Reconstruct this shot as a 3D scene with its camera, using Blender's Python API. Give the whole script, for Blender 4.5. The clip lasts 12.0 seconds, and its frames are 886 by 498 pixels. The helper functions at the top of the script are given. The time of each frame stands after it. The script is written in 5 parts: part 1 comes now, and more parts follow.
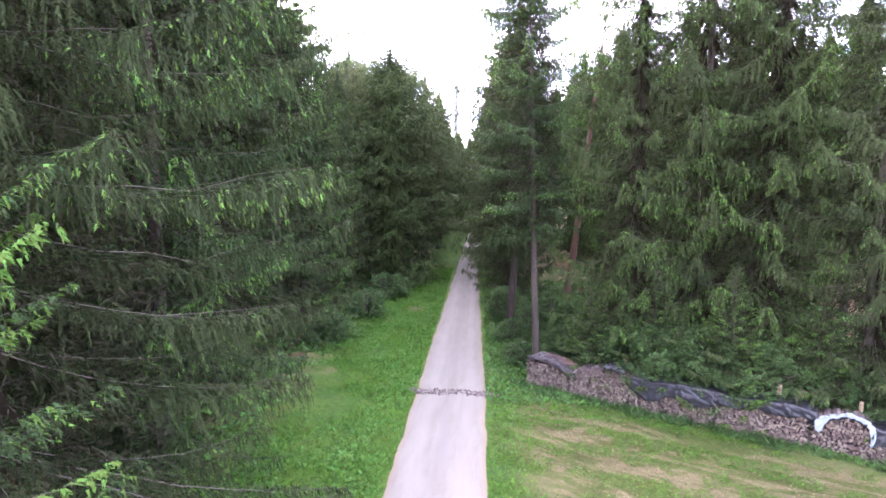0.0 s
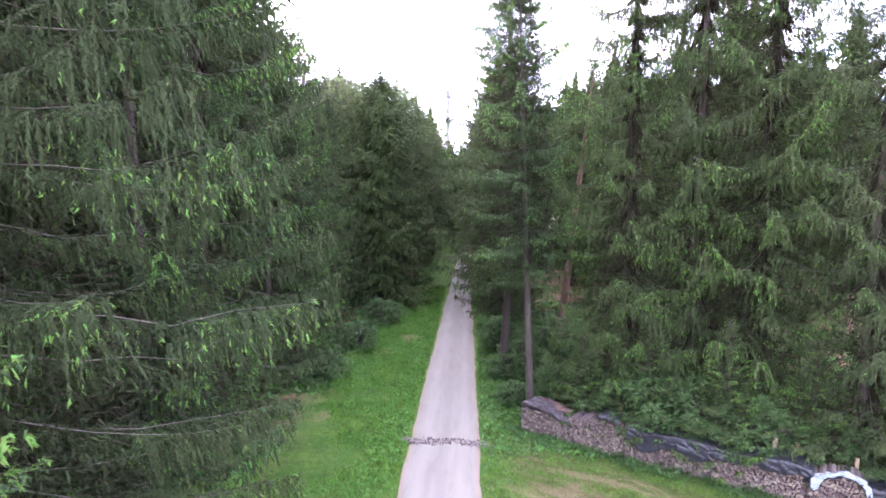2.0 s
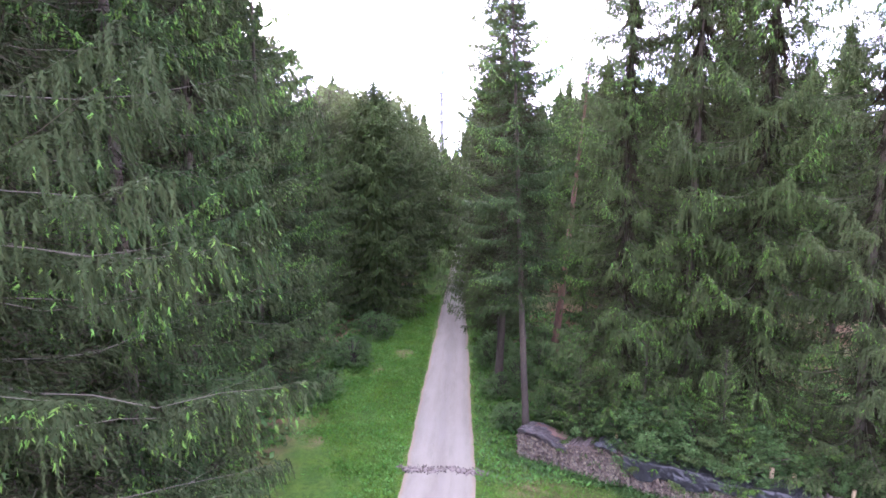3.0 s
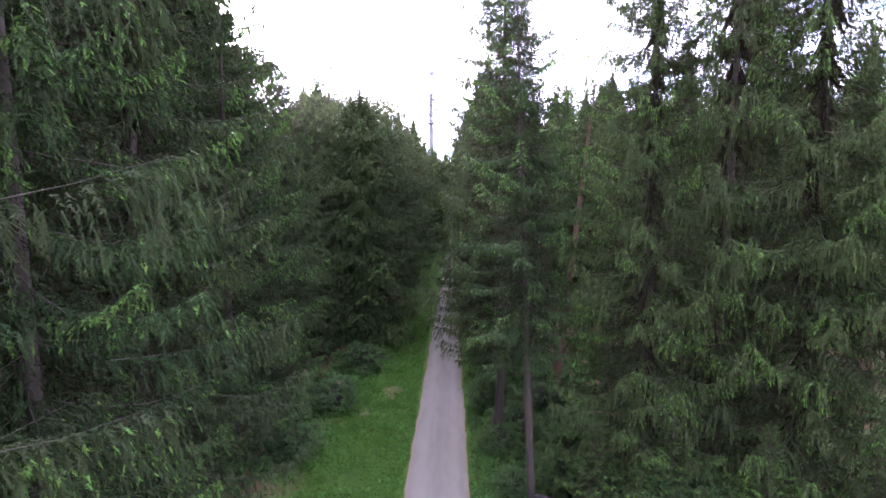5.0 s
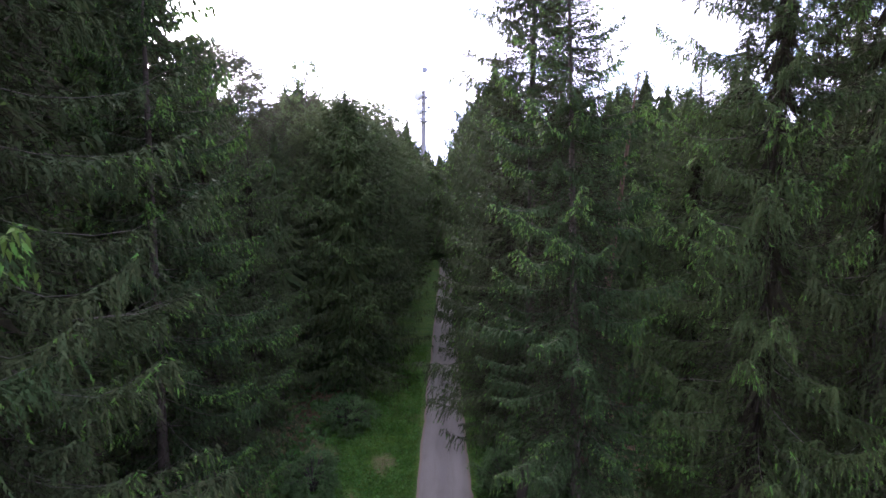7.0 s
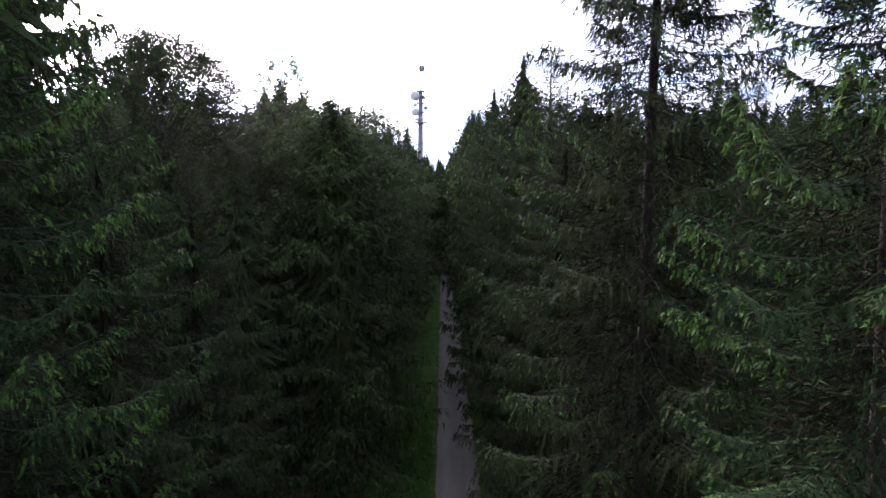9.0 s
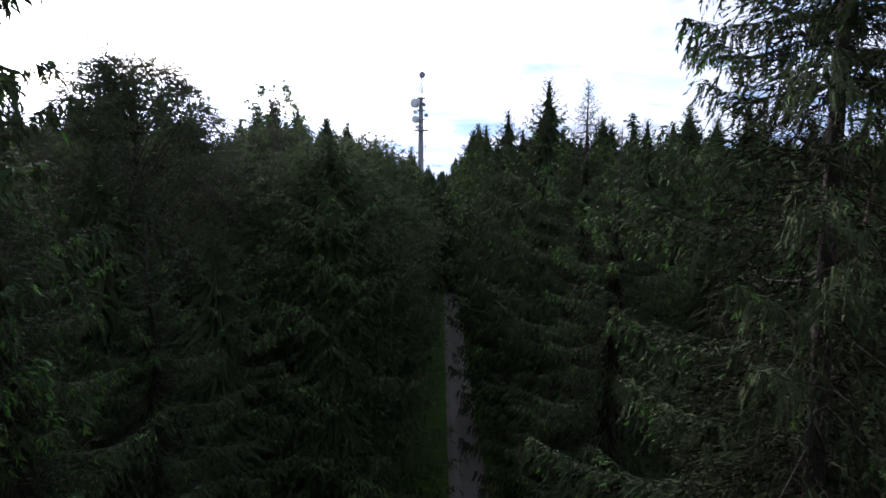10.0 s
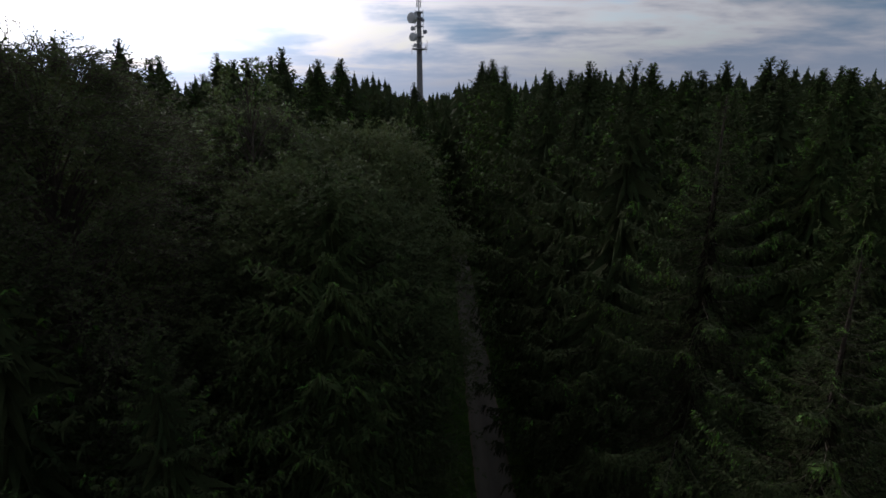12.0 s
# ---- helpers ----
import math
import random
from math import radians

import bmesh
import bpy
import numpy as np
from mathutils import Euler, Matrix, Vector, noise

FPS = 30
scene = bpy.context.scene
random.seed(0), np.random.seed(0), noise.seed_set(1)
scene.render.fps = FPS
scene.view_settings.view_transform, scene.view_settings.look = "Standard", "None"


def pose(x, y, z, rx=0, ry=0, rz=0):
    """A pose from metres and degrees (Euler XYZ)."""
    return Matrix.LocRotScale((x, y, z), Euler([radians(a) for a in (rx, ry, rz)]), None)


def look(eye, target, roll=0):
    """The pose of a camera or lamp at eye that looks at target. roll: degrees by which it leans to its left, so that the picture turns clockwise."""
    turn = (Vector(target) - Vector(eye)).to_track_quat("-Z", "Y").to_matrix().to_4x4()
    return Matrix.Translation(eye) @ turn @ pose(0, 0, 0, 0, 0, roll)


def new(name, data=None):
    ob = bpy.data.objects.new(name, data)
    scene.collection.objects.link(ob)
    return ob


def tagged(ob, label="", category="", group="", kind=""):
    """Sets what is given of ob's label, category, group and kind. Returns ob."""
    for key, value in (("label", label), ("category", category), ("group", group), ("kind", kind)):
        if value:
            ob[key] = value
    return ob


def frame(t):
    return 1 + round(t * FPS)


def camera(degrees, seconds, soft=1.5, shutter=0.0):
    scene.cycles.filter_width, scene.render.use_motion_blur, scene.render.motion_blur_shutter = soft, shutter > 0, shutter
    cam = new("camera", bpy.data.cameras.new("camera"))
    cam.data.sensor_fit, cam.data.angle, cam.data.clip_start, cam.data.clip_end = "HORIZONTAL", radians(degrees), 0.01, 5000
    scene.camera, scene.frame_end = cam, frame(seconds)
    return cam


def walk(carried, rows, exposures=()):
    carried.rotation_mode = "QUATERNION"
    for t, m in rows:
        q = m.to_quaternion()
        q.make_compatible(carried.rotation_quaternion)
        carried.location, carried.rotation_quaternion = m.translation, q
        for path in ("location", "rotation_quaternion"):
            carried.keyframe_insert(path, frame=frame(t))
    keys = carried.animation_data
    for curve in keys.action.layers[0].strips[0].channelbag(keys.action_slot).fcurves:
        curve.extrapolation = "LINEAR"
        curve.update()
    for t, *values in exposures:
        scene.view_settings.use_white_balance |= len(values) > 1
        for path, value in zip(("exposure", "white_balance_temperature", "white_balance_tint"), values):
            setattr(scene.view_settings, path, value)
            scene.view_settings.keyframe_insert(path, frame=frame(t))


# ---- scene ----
# ---------------------------------------------------------------- camera
cam = camera(77.0, 12.0, soft=1.6)
PATH = [
    (0, (1.05, 0.948, 7.551), (0.9, 2.932, 7.347), 0.6),
    (0.5, (1.068, 1.114, 7.98), (0.918, 3.098, 7.777), 0.5),
    (1, (1.06, 1.226, 8.42), (0.915, 3.211, 8.216), 0.4),
    (1.5, (1.05, 1.292, 8.84), (0.915, 3.277, 8.637), 0.3),
    (2, (1.043, 1.352, 9.29), (0.918, 3.338, 9.088), 0.1),
    (2.5, (1.038, 1.434, 9.785), (0.924, 3.42, 9.579), 0.0),
    (3, (1.038, 1.675, 10.285), (0.933, 3.662, 10.078), -0.1),
    (3.5, (1.02, 2.168, 10.76), (0.924, 4.155, 10.551), -0.2),
    (5.5, (0.56, 5.955, 12.081), (0.502, 7.942, 11.867), 0.0),
    (6, (0.4, 7.468, 12.49), (0.348, 9.455, 12.269), 0.0),
    (6.5, (0.184, 9.083, 12.86), (0.142, 11.07, 12.638), 0.1),
    (8.5, (-0.885, 16.768, 14.429), (-0.899, 18.755, 14.196), 0.5),
    (9, (-1.271, 18.86, 15.089), (-1.281, 20.847, 14.858), 0.55),
    (9.5, (-1.634, 20.86, 15.991), (-1.639, 22.847, 15.766), 0.55),
    (10, (-2.03, 22.88, 17.06), (-2.035, 24.867, 16.837), 0.5),
    (10.5, (-2.48, 24.98, 18.17), (-2.474, 26.968, 17.955), 0.35),
    (11, (-2.9, 26.9, 19.25), (-2.887, 28.889, 19.034), 0.15),
    (11.5, (-3.24, 28.7, 20.17), (-3.225, 30.68, 19.884), 0.0),
    (12, (-3.523, 30.5, 21.0), (-3.518, 32.43, 20.474), -0.2),
]
EXPOSURES = [(0, 4.74, 5950, 41), (2.5, 4.68, 5850, 42), (3.5, 4.42, 5850, 43), (5.5, 3.65, 5800, 42), (6.5, 3.25, 5750, 41),
             (8.5, 2.28, 5730, 36), (9.5, 1.65, 5650, 29), (10.5, 0.80, 5550, 19), (11.2, 0.28, 5800, 17), (12, -0.18, 6200, 19)]
walk(cam, [(t, look(eye, target, roll)) for t, eye, target, roll in PATH], EXPOSURES)

# ---------------------------------------------------------------- light
SUN_AZ, SUN_EL = radians(-32), radians(21)   # azimuth from +y, minus is to the west
sun_way = Vector((math.sin(SUN_AZ) * math.cos(SUN_EL), math.cos(SUN_AZ) * math.cos(SUN_EL), math.sin(SUN_EL)))
sun = new("sun", bpy.data.lights.new("sun", "SUN"))
sun.data.energy, sun.data.angle, sun.data.color = 1.8, radians(20), (1.0, 0.93, 0.84)
sun.matrix_basis = look(sun_way * 100, (0, 0, 0))

world = bpy.data.worlds.new("evening_sky")
scene.world = world
world.use_nodes = True


class Nodes:
    """Short hand for wiring a node tree."""

    def __init__(self, tree):
        self.tree = tree
        tree.nodes.clear()

    def add(self, kind, **values):
        n = self.tree.nodes.new(kind)
        for key, value in values.items():
            if key == "operation":
                n.operation = value
            elif key == "data_type":
                n.data_type = value
            elif key == "blend_type":
                n.blend_type = value
        return n

    def link(self, a, b):
        self.tree.links.new(a, b)

    def put(self, socket, value):
        if isinstance(value, bpy.types.NodeSocket):
            self.link(value, socket)
        else:
            socket.default_value = value

    def math(self, op, a, b=0.0, clamp=False):
        n = self.add("ShaderNodeMath", operation=op)
        n.use_clamp = clamp
        self.put(n.inputs[0], a)
        self.put(n.inputs[1], b)
        return n.outputs[0]

    def mix(self, f, a, b, blend="MIX"):
        n = self.add("ShaderNodeMix", data_type="RGBA", blend_type=blend)
        self.put(n.inputs[0], f)
        self.put(n.inputs[6], a if isinstance(a, bpy.types.NodeSocket) else (*a, 1))
        self.put(n.inputs[7], b if isinstance(b, bpy.types.NodeSocket) else (*b, 1))
        return n.outputs[2]

    def noise(self, scale, vector=None, detail=4.0, rough=0.6, distortion=0.0):
        n = self.add("ShaderNodeTexNoise")
        n.inputs["Scale"].default_value, n.inputs["Detail"].default_value = scale, detail
        n.inputs["Roughness"].default_value, n.inputs["Distortion"].default_value = rough, distortion
        if vector is not None:
            self.link(vector, n.inputs["Vector"])
        return n.outputs["Fac"]

    def ramp(self, f, lo, hi):
        n = self.add("ShaderNodeMapRange")
        n.interpolation_type = "SMOOTHSTEP"
        self.put(n.inputs[0], f)
        n.inputs[1].default_value, n.inputs[2].default_value = lo, hi
        return n.outputs[0]


def build_sky():
    k = Nodes(world.node_tree)
    at = k.add("ShaderNodeTexCoord").outputs["Generated"]
    sep = k.add("ShaderNodeSeparateXYZ")
    k.link(at, sep.inputs[0])
    x, y, z = sep.outputs
    sky = k.add("ShaderNodeTexSky")
    sky.sky_type, sky.sun_disc = "NISHITA", False
    sky.sun_elevation, sky.sun_rotation = SUN_EL, SUN_AZ
    # cloud layer: the sky's direction laid out on a level sheet overhead
    high = k.math("ADD", k.math("MAXIMUM", z, 0.0), 0.16)
    flat = k.add("ShaderNodeCombineXYZ")
    k.link(k.math("DIVIDE", x, high), flat.inputs[0])
    k.link(k.math("MULTIPLY", k.math("DIVIDE", y, high), 1.25), flat.inputs[1])
    big = k.noise(0.6, flat.outputs[0], 5.0, 0.55, 0.6)
    fine = k.noise(1.7, flat.outputs[0], 6.0, 0.55, 0.35)
    body = k.math("ADD", k.math("MULTIPLY", big, 0.65), k.math("MULTIPLY", fine, 0.35))
    cover = k.ramp(body, 0.38, 0.52)
    thick = k.ramp(body, 0.44, 0.61)
    dot = k.add("ShaderNodeVectorMath", operation="DOT_PRODUCT")
    k.link(at, dot.inputs[0])
    dot.inputs[1].default_value = sun_way
    near = k.math("MAXIMUM", dot.outputs["Value"], 0.0)
    glow = k.math("ADD", k.math("MULTIPLY", k.math("POWER", near, 7.0), 1.6), k.math("MULTIPLY", k.math("POWER", near, 36.0), 4.5))
    # thin cloud lets the light through round the sun
    tone = k.mix(k.math("MULTIPLY", thick, k.math("SUBTRACT", 1.0, k.math("MULTIPLY", k.math("POWER", near, 14.0), 0.85))), (1.0, 0.98, 0.95), (0.27, 0.43, 0.59))
    light = k.math("ADD", glow, 0.50)
    lit = k.add("ShaderNodeVectorMath", operation="SCALE")
    k.link(tone, lit.inputs[0])
    k.link(light, lit.inputs[3])
    blue = k.add("ShaderNodeVectorMath", operation="SCALE")
    k.link(sky.outputs[0], blue.inputs[0])
    blue.inputs[3].default_value = 0.10
    low = k.ramp(z, 0.0, 0.14)
    haze = k.add("ShaderNodeVectorMath", operation="SCALE")
    haze.inputs[0].default_value = (0.43, 0.51, 0.62)
    k.link(k.math("ADD", k.math("MULTIPLY", glow, 0.85), 0.56), haze.inputs[3])
    out = k.mix(cover, blue.outputs[0], lit.outputs[0])
    out = k.mix(low, haze.outputs[0], out)
    bg = k.add("ShaderNodeBackground")
    k.link(out, bg.inputs[0])
    bg.inputs[1].default_value = 1.0
    k.link(bg.outputs[0], k.add("ShaderNodeOutputWorld").inputs[0])


build_sky()


# ---------------------------------------------------------------- materials
def material(name, colours, scale=2.0, rough=0.85, bump=0.3, bump_scale=40.0, through_light=0.0, island=0.0, each=0.0, stretch=(1, 1, 1), metal=0.0, gloss=0.3):
    """Two-scale noise between three colours, bump, and a spread from piece to piece."""
    m = bpy.data.materials.new(name)
    m.use_nodes = True
    k = Nodes(m.node_tree)
    at = k.add("ShaderNodeTexCoord").outputs["Object"]
    mp = k.add("ShaderNodeMapping")
    k.link(at, mp.inputs[0])
    mp.inputs["Scale"].default_value = stretch
    at = mp.outputs[0]
    a = k.ramp(k.noise(scale, at, 5.0), 0.34, 0.66)
    b = k.ramp(k.noise(scale * 9, at, 4.0), 0.38, 0.7)
    c = k.mix(a, colours[0], colours[1])
    c = k.mix(k.math("MULTIPLY", b, 0.55), c, colours[2])
    if island or each:
        r = k.add("ShaderNodeNewGeometry").outputs["Random Per Island"] if island else k.add("ShaderNodeObjectInfo").outputs["Random"]
        s = island or each
        v = k.math("ADD", k.math("MULTIPLY", r, 2 * s), 1 - s)
        hs = k.add("ShaderNodeHueSaturation")
        k.link(c, hs.inputs["Color"])
        k.link(v, hs.inputs["Value"])
        k.link(k.math("ADD", k.math("MULTIPLY", r, 0.05), 0.475), hs.inputs["Hue"])
        c = hs.outputs[0]
    p = k.add("ShaderNodeBsdfPrincipled")
    k.link(c, p.inputs["Base Color"])
    p.inputs["Roughness"].default_value, p.inputs["Metallic"].default_value = rough, metal
    p.inputs["Specular IOR Level"].default_value = gloss
    if bump:
        bp = k.add("ShaderNodeBump")
        bp.inputs["Strength"].default_value, bp.inputs["Distance"].default_value = bump, 0.02
        k.link(k.noise(bump_scale, at, 5.0), bp.inputs["Height"])
        k.link(bp.outputs[0], p.inputs["Normal"])
    surface = p.outputs[0]
    if through_light:
        t = k.add("ShaderNodeBsdfTranslucent")
        k.link(c, t.inputs[0])
        ms = k.add("ShaderNodeMixShader")
        ms.inputs[0].default_value = through_light
        k.link(surface, ms.inputs[1])
        k.link(t.outputs[0], ms.inputs[2])
        surface = ms.outputs[0]
    k.link(surface, k.add("ShaderNodeOutputMaterial").inputs[0])
    return m


BARK = material("spruce_bark", [(0.052, 0.040, 0.032), (0.084, 0.064, 0.050), (0.026, 0.021, 0.018)], 1.5, 0.95, 0.8, 18, stretch=(1, 1, 0.3))
BARK_RED = material("pine_bark", [(0.115, 0.062, 0.046), (0.160, 0.090, 0.064), (0.058, 0.036, 0.030)], 1.2, 0.95, 0.8, 14, stretch=(1, 1, 0.3))
TWIG = material("dead_twig", [(0.080, 0.070, 0.052), (0.112, 0.098, 0.074), (0.055, 0.047, 0.038)], 3, 0.95, 0, 1)
# dead twigs inside near crowns, coloured darker to stand for the shade there
TWIG_SHADE = material("shaded_inner_twigs", [(0.026, 0.022, 0.015), (0.036, 0.030, 0.019), (0.017, 0.015, 0.011)], 2.0, 0.95, 0, 1, island=0.4, gloss=0.02)
NEEDLE = material("spruce_needles", [(0.046, 0.066, 0.024), (0.058, 0.080, 0.027), (0.036, 0.050, 0.020)], 0.35, 0.8, 0, 1, 0.10, island=0.14, gloss=0.05)
NEEDLE_DARK = material("dark_spruce_needles", [(0.044, 0.060, 0.025), (0.058, 0.074, 0.029), (0.035, 0.045, 0.021)], 0.35, 0.8, 0, 1, 0.09, island=0.14, gloss=0.05)
NEEDLE_OLIVE = material("olive_spruce_needles", [(0.028, 0.038, 0.016), (0.038, 0.050, 0.019), (0.021, 0.029, 0.013)], 0.35, 0.8, 0, 1, 0.08, island=0.16, gloss=0.05)
NEEDLE_GREEN = material("green_spruce_needles", [(0.032, 0.054, 0.020), (0.043, 0.068, 0.024), (0.024, 0.040, 0.017)], 0.35, 0.8, 0, 1, 0.08, island=0.14, gloss=0.05)
TIP = material("fresh_spruce_tips", [(0.078, 0.152, 0.028), (0.100, 0.184, 0.034), (0.058, 0.116, 0.024)], 0.5, 0.65, 0, 1, 0.25, island=0.3, gloss=0.10)
LEAF = material("beech_leaves", [(0.082, 0.108, 0.046), (0.105, 0.132, 0.054), (0.064, 0.080, 0.040)], 0.3, 0.7, 0, 1, 0.3, island=0.2, gloss=0.05)
BIRCH_LEAF = material("birch_leaves", [(0.10, 0.15, 0.05), (0.13, 0.18, 0.06), (0.07, 0.10, 0.04)], 0.5, 0.6, 0, 1, 0.35, island=0.3, gloss=0.10)
SHRUB = material("shrub_leaves", [(0.076, 0.132, 0.046), (0.104, 0.168, 0.056), (0.052, 0.092, 0.036)], 0.8, 0.6, 0, 1, 0.3, island=0.35, gloss=0.10)
GRASS_BLADE = material("grass_blades", [(0.074, 0.172, 0.018), (0.110, 0.205, 0.024), (0.046, 0.112, 0.014)], 0.35, 0.6, 0, 1, 0.3, island=0.45, gloss=0.10)
WEED = material("weed_leaves", [(0.082, 0.190, 0.040), (0.125, 0.250, 0.060), (0.056, 0.130, 0.030)], 0.6, 0.6, 0, 1, 0.3, island=0.35, gloss=0.10)
NETTLE = material("nettle_leaves", [(0.036, 0.080, 0.022), (0.054, 0.108, 0.030), (0.026, 0.056, 0.018)], 0.8, 0.6, 0, 1, 0.25, island=0.35, gloss=0.10)
STUBBLE = material("mown_stubble", [(0.058, 0.105, 0.022), (0.085, 0.125, 0.028), (0.042, 0.075, 0.019)], 0.5, 0.7, 0, 1, 0.2, island=0.5)
STRAW = material("dry_straw", [(0.22, 0.175, 0.085), (0.27, 0.22, 0.115), (0.15, 0.12, 0.06)], 1.0, 0.9, 0, 1, 0.1, island=0.3)
SOIL = material("brown_soil", [(0.135, 0.108, 0.096), (0.190, 0.155, 0.138), (0.075, 0.062, 0.056)], 3, 0.95, 0.8, 30, island=0.25)
LOG_END = material("log_cut_ends", [(0.128, 0.094, 0.074), (0.195, 0.147, 0.116), (0.064, 0.048, 0.040)], 9, 0.9, 0.4, 60, each=0.5)
LOG_BARK = material("log_bark", [(0.12, 0.09, 0.08), (0.19, 0.15, 0.135), (0.07, 0.055, 0.05)], 7, 0.95, 0.6, 50, each=0.3)
TARP_BLACK = material("black_tarpaulin", [(0.010, 0.010, 0.013), (0.016, 0.016, 0.020), (0.030, 0.028, 0.032)], 2, 0.34, 1.0, 14, gloss=0.45)
TARP_GREY = material("worn_grey_tarpaulin", [(0.014, 0.013, 0.016), (0.026, 0.023, 0.025), (0.12, 0.085, 0.075)], 5, 0.40, 1.0, 16, gloss=0.35)
TARP_WHITE = material("white_tarpaulin", [(0.24, 0.285, 0.30), (0.31, 0.355, 0.37), (0.17, 0.205, 0.23)], 4, 0.5, 0.6, 11)
RUST = material("rusty_sheet", [(0.115, 0.062, 0.050), (0.155, 0.090, 0.072), (0.075, 0.050, 0.045)], 4, 0.8, 0.4, 30)
POST_WOOD = material("pale_post_wood", [(0.42, 0.31, 0.19), (0.50, 0.38, 0.25), (0.28, 0.20, 0.13)], 6, 0.85, 0.4, 40, stretch=(1, 1, 0.2))
CONCRETE = material("mast_concrete", [(0.20, 0.195, 0.20), (0.25, 0.245, 0.245), (0.15, 0.15, 0.15)], 0.4, 0.8, 0.1, 10)
STEEL = material("galvanised_steel", [(0.22, 0.23, 0.25), (0.30, 0.31, 0.33), (0.15, 0.16, 0.17)], 3, 0.5, 0, 1, metal=0.4)
DISH = material("antenna_cover", [(0.55, 0.56, 0.57), (0.62, 0.63, 0.64), (0.46, 0.47, 0.48)], 2, 0.6, 0, 1)
DISH_GREY = material("grey_antenna_cover", [(0.20, 0.22, 0.26), (0.25, 0.27, 0.31), (0.17, 0.19, 0.22)], 2, 0.6, 0, 1)


def road_shift(y):
    """How far the track's middle lies from x = 0 at y."""
    return -0.10 - 0.45 * min(max((y - 18) / 30, 0), 1) - 0.0075 * max(y - 48, 0)


DRY = ((-5.25, 23.4, 0.35), (-6.2, 36.5, 0.65), (-3.3, 36.0, 0.6), (-4.4, 33.0, 0.4))


def ground_material():
    """Meadow, mown field with straw swaths, and needle litter under the trees."""
    m = bpy.data.materials.new("meadow_and_forest_floor")
    m.use_nodes = True
    k = Nodes(m.node_tree)
    at = k.add("ShaderNodeTexCoord").outputs["Object"]
    sep = k.add("ShaderNodeSeparateXYZ")
    k.link(at, sep.inputs[0])
    x, y, _ = sep.outputs
    big, mid, fine = k.noise(0.16, at, 4.0), k.noise(0.9, at, 5.0), k.noise(14.0, at, 5.0, 0.7)
    grass = k.mix(k.ramp(mid, 0.35, 0.65), (0.050, 0.125, 0.014), (0.098, 0.168, 0.020))
    grass = k.mix(k.math("MULTIPLY", k.ramp(big, 0.5, 0.68), 0.5), grass, (0.135, 0.140, 0.036))
    grass = k.mix(k.math("MULTIPLY", k.ramp(k.noise(5.0, at, 6.0, 0.8), 0.42, 0.62), 0.75), grass, (0.026, 0.066, 0.009))
    # swaths of cut hay run across the field, roughly along the stack
    warp = k.math("ADD", k.math("MULTIPLY", k.noise(0.12, at, 2.0), 3.0), k.math("MULTIPLY", k.noise(2.0, at, 3.0), 0.35))
    across = k.math("ADD", k.math("ADD", k.math("MULTIPLY", x, 0.47), k.math("MULTIPLY", y, 0.88)), warp)
    along = k.math("SUBTRACT", k.math("MULTIPLY", x, 0.88), k.math("MULTIPLY", y, 0.47))
    lay = k.add("ShaderNodeCombineXYZ")
    k.link(k.math("MULTIPLY", across, 1.7), lay.inputs[0])
    k.link(k.math("MULTIPLY", along, 0.26), lay.inputs[1])
    swath = k.math("MULTIPLY", k.ramp(k.noise(1.0, lay.outputs[0], 4.0, 0.6), 0.45, 0.56), k.ramp(k.noise(4.5, at, 6.0, 0.85), 0.30, 0.50))
    field = k.math("MULTIPLY", k.ramp(x, 1.6, 3.2), k.math("SUBTRACT", 1.0, k.ramp(k.math("ADD", k.math("MULTIPLY", x, 0.5), k.math("MULTIPLY", y, 0.87)), 19.2, 20.8)))
    tuft = k.mix(k.ramp(k.noise(2.6, at, 6.0, 0.75), 0.40, 0.62), (0.128, 0.112, 0.036), (0.088, 0.112, 0.020))
    tuft = k.mix(k.math("MULTIPLY", k.ramp(k.noise(22.0, at, 5.0, 0.8), 0.44, 0.62), 0.6), tuft, (0.022, 0.042, 0.010))
    grass = k.mix(k.math("MULTIPLY", field, 0.9), grass, tuft)
    dry = k.mix(k.ramp(fine, 0.3, 0.7), (0.165, 0.122, 0.064), (0.235, 0.172, 0.098))
    grass = k.mix(k.math("MULTIPLY", k.math("MULTIPLY", swath, field), 0.92), grass, dry)
    speck = k.ramp(k.noise(34.0, at, 5.0, 0.75), 0.42, 0.60)
    grass = k.mix(k.math("MULTIPLY", speck, 0.40), grass, (0.022, 0.052, 0.008))
    # worn, dry patches in the meadow
    for px, py, size in DRY:
        gap = k.math("SQRT", k.math("ADD", k.math("POWER", k.math("SUBTRACT", x, px), 2.0), k.math("MULTIPLY", k.math("POWER", k.math("SUBTRACT", y, py), 2.0), 0.3)))
        gap = k.math("ADD", gap, k.math("MULTIPLY", k.math("SUBTRACT", k.noise(2.2, at, 4.0), 0.5), 1.2))
        grass = k.mix(k.math("MULTIPLY", k.math("SUBTRACT", 1.0, k.ramp(gap, size * 0.2, size * 1.5)), k.math("ADD", 0.25, k.math("MULTIPLY", fine, 0.7))), grass, dry)
    # needle litter beyond the meadow's edges
    wob = k.math("MULTIPLY", k.math("SUBTRACT", k.noise(0.4, at, 4.0), 0.5), 4.0)
    left = k.math("SUBTRACT", 1.0, k.ramp(k.math("ADD", x, wob), -7.2, -5.2))
    behind = k.ramp(k.math("ADD", k.math("ADD", k.math("MULTIPLY", x, 0.5), k.math("MULTIPLY", y, 0.87)), wob), 23.5, 26.0)
    right = k.math("MULTIPLY", behind, k.ramp(k.math("ADD", x, wob), 2.0, 4.0))
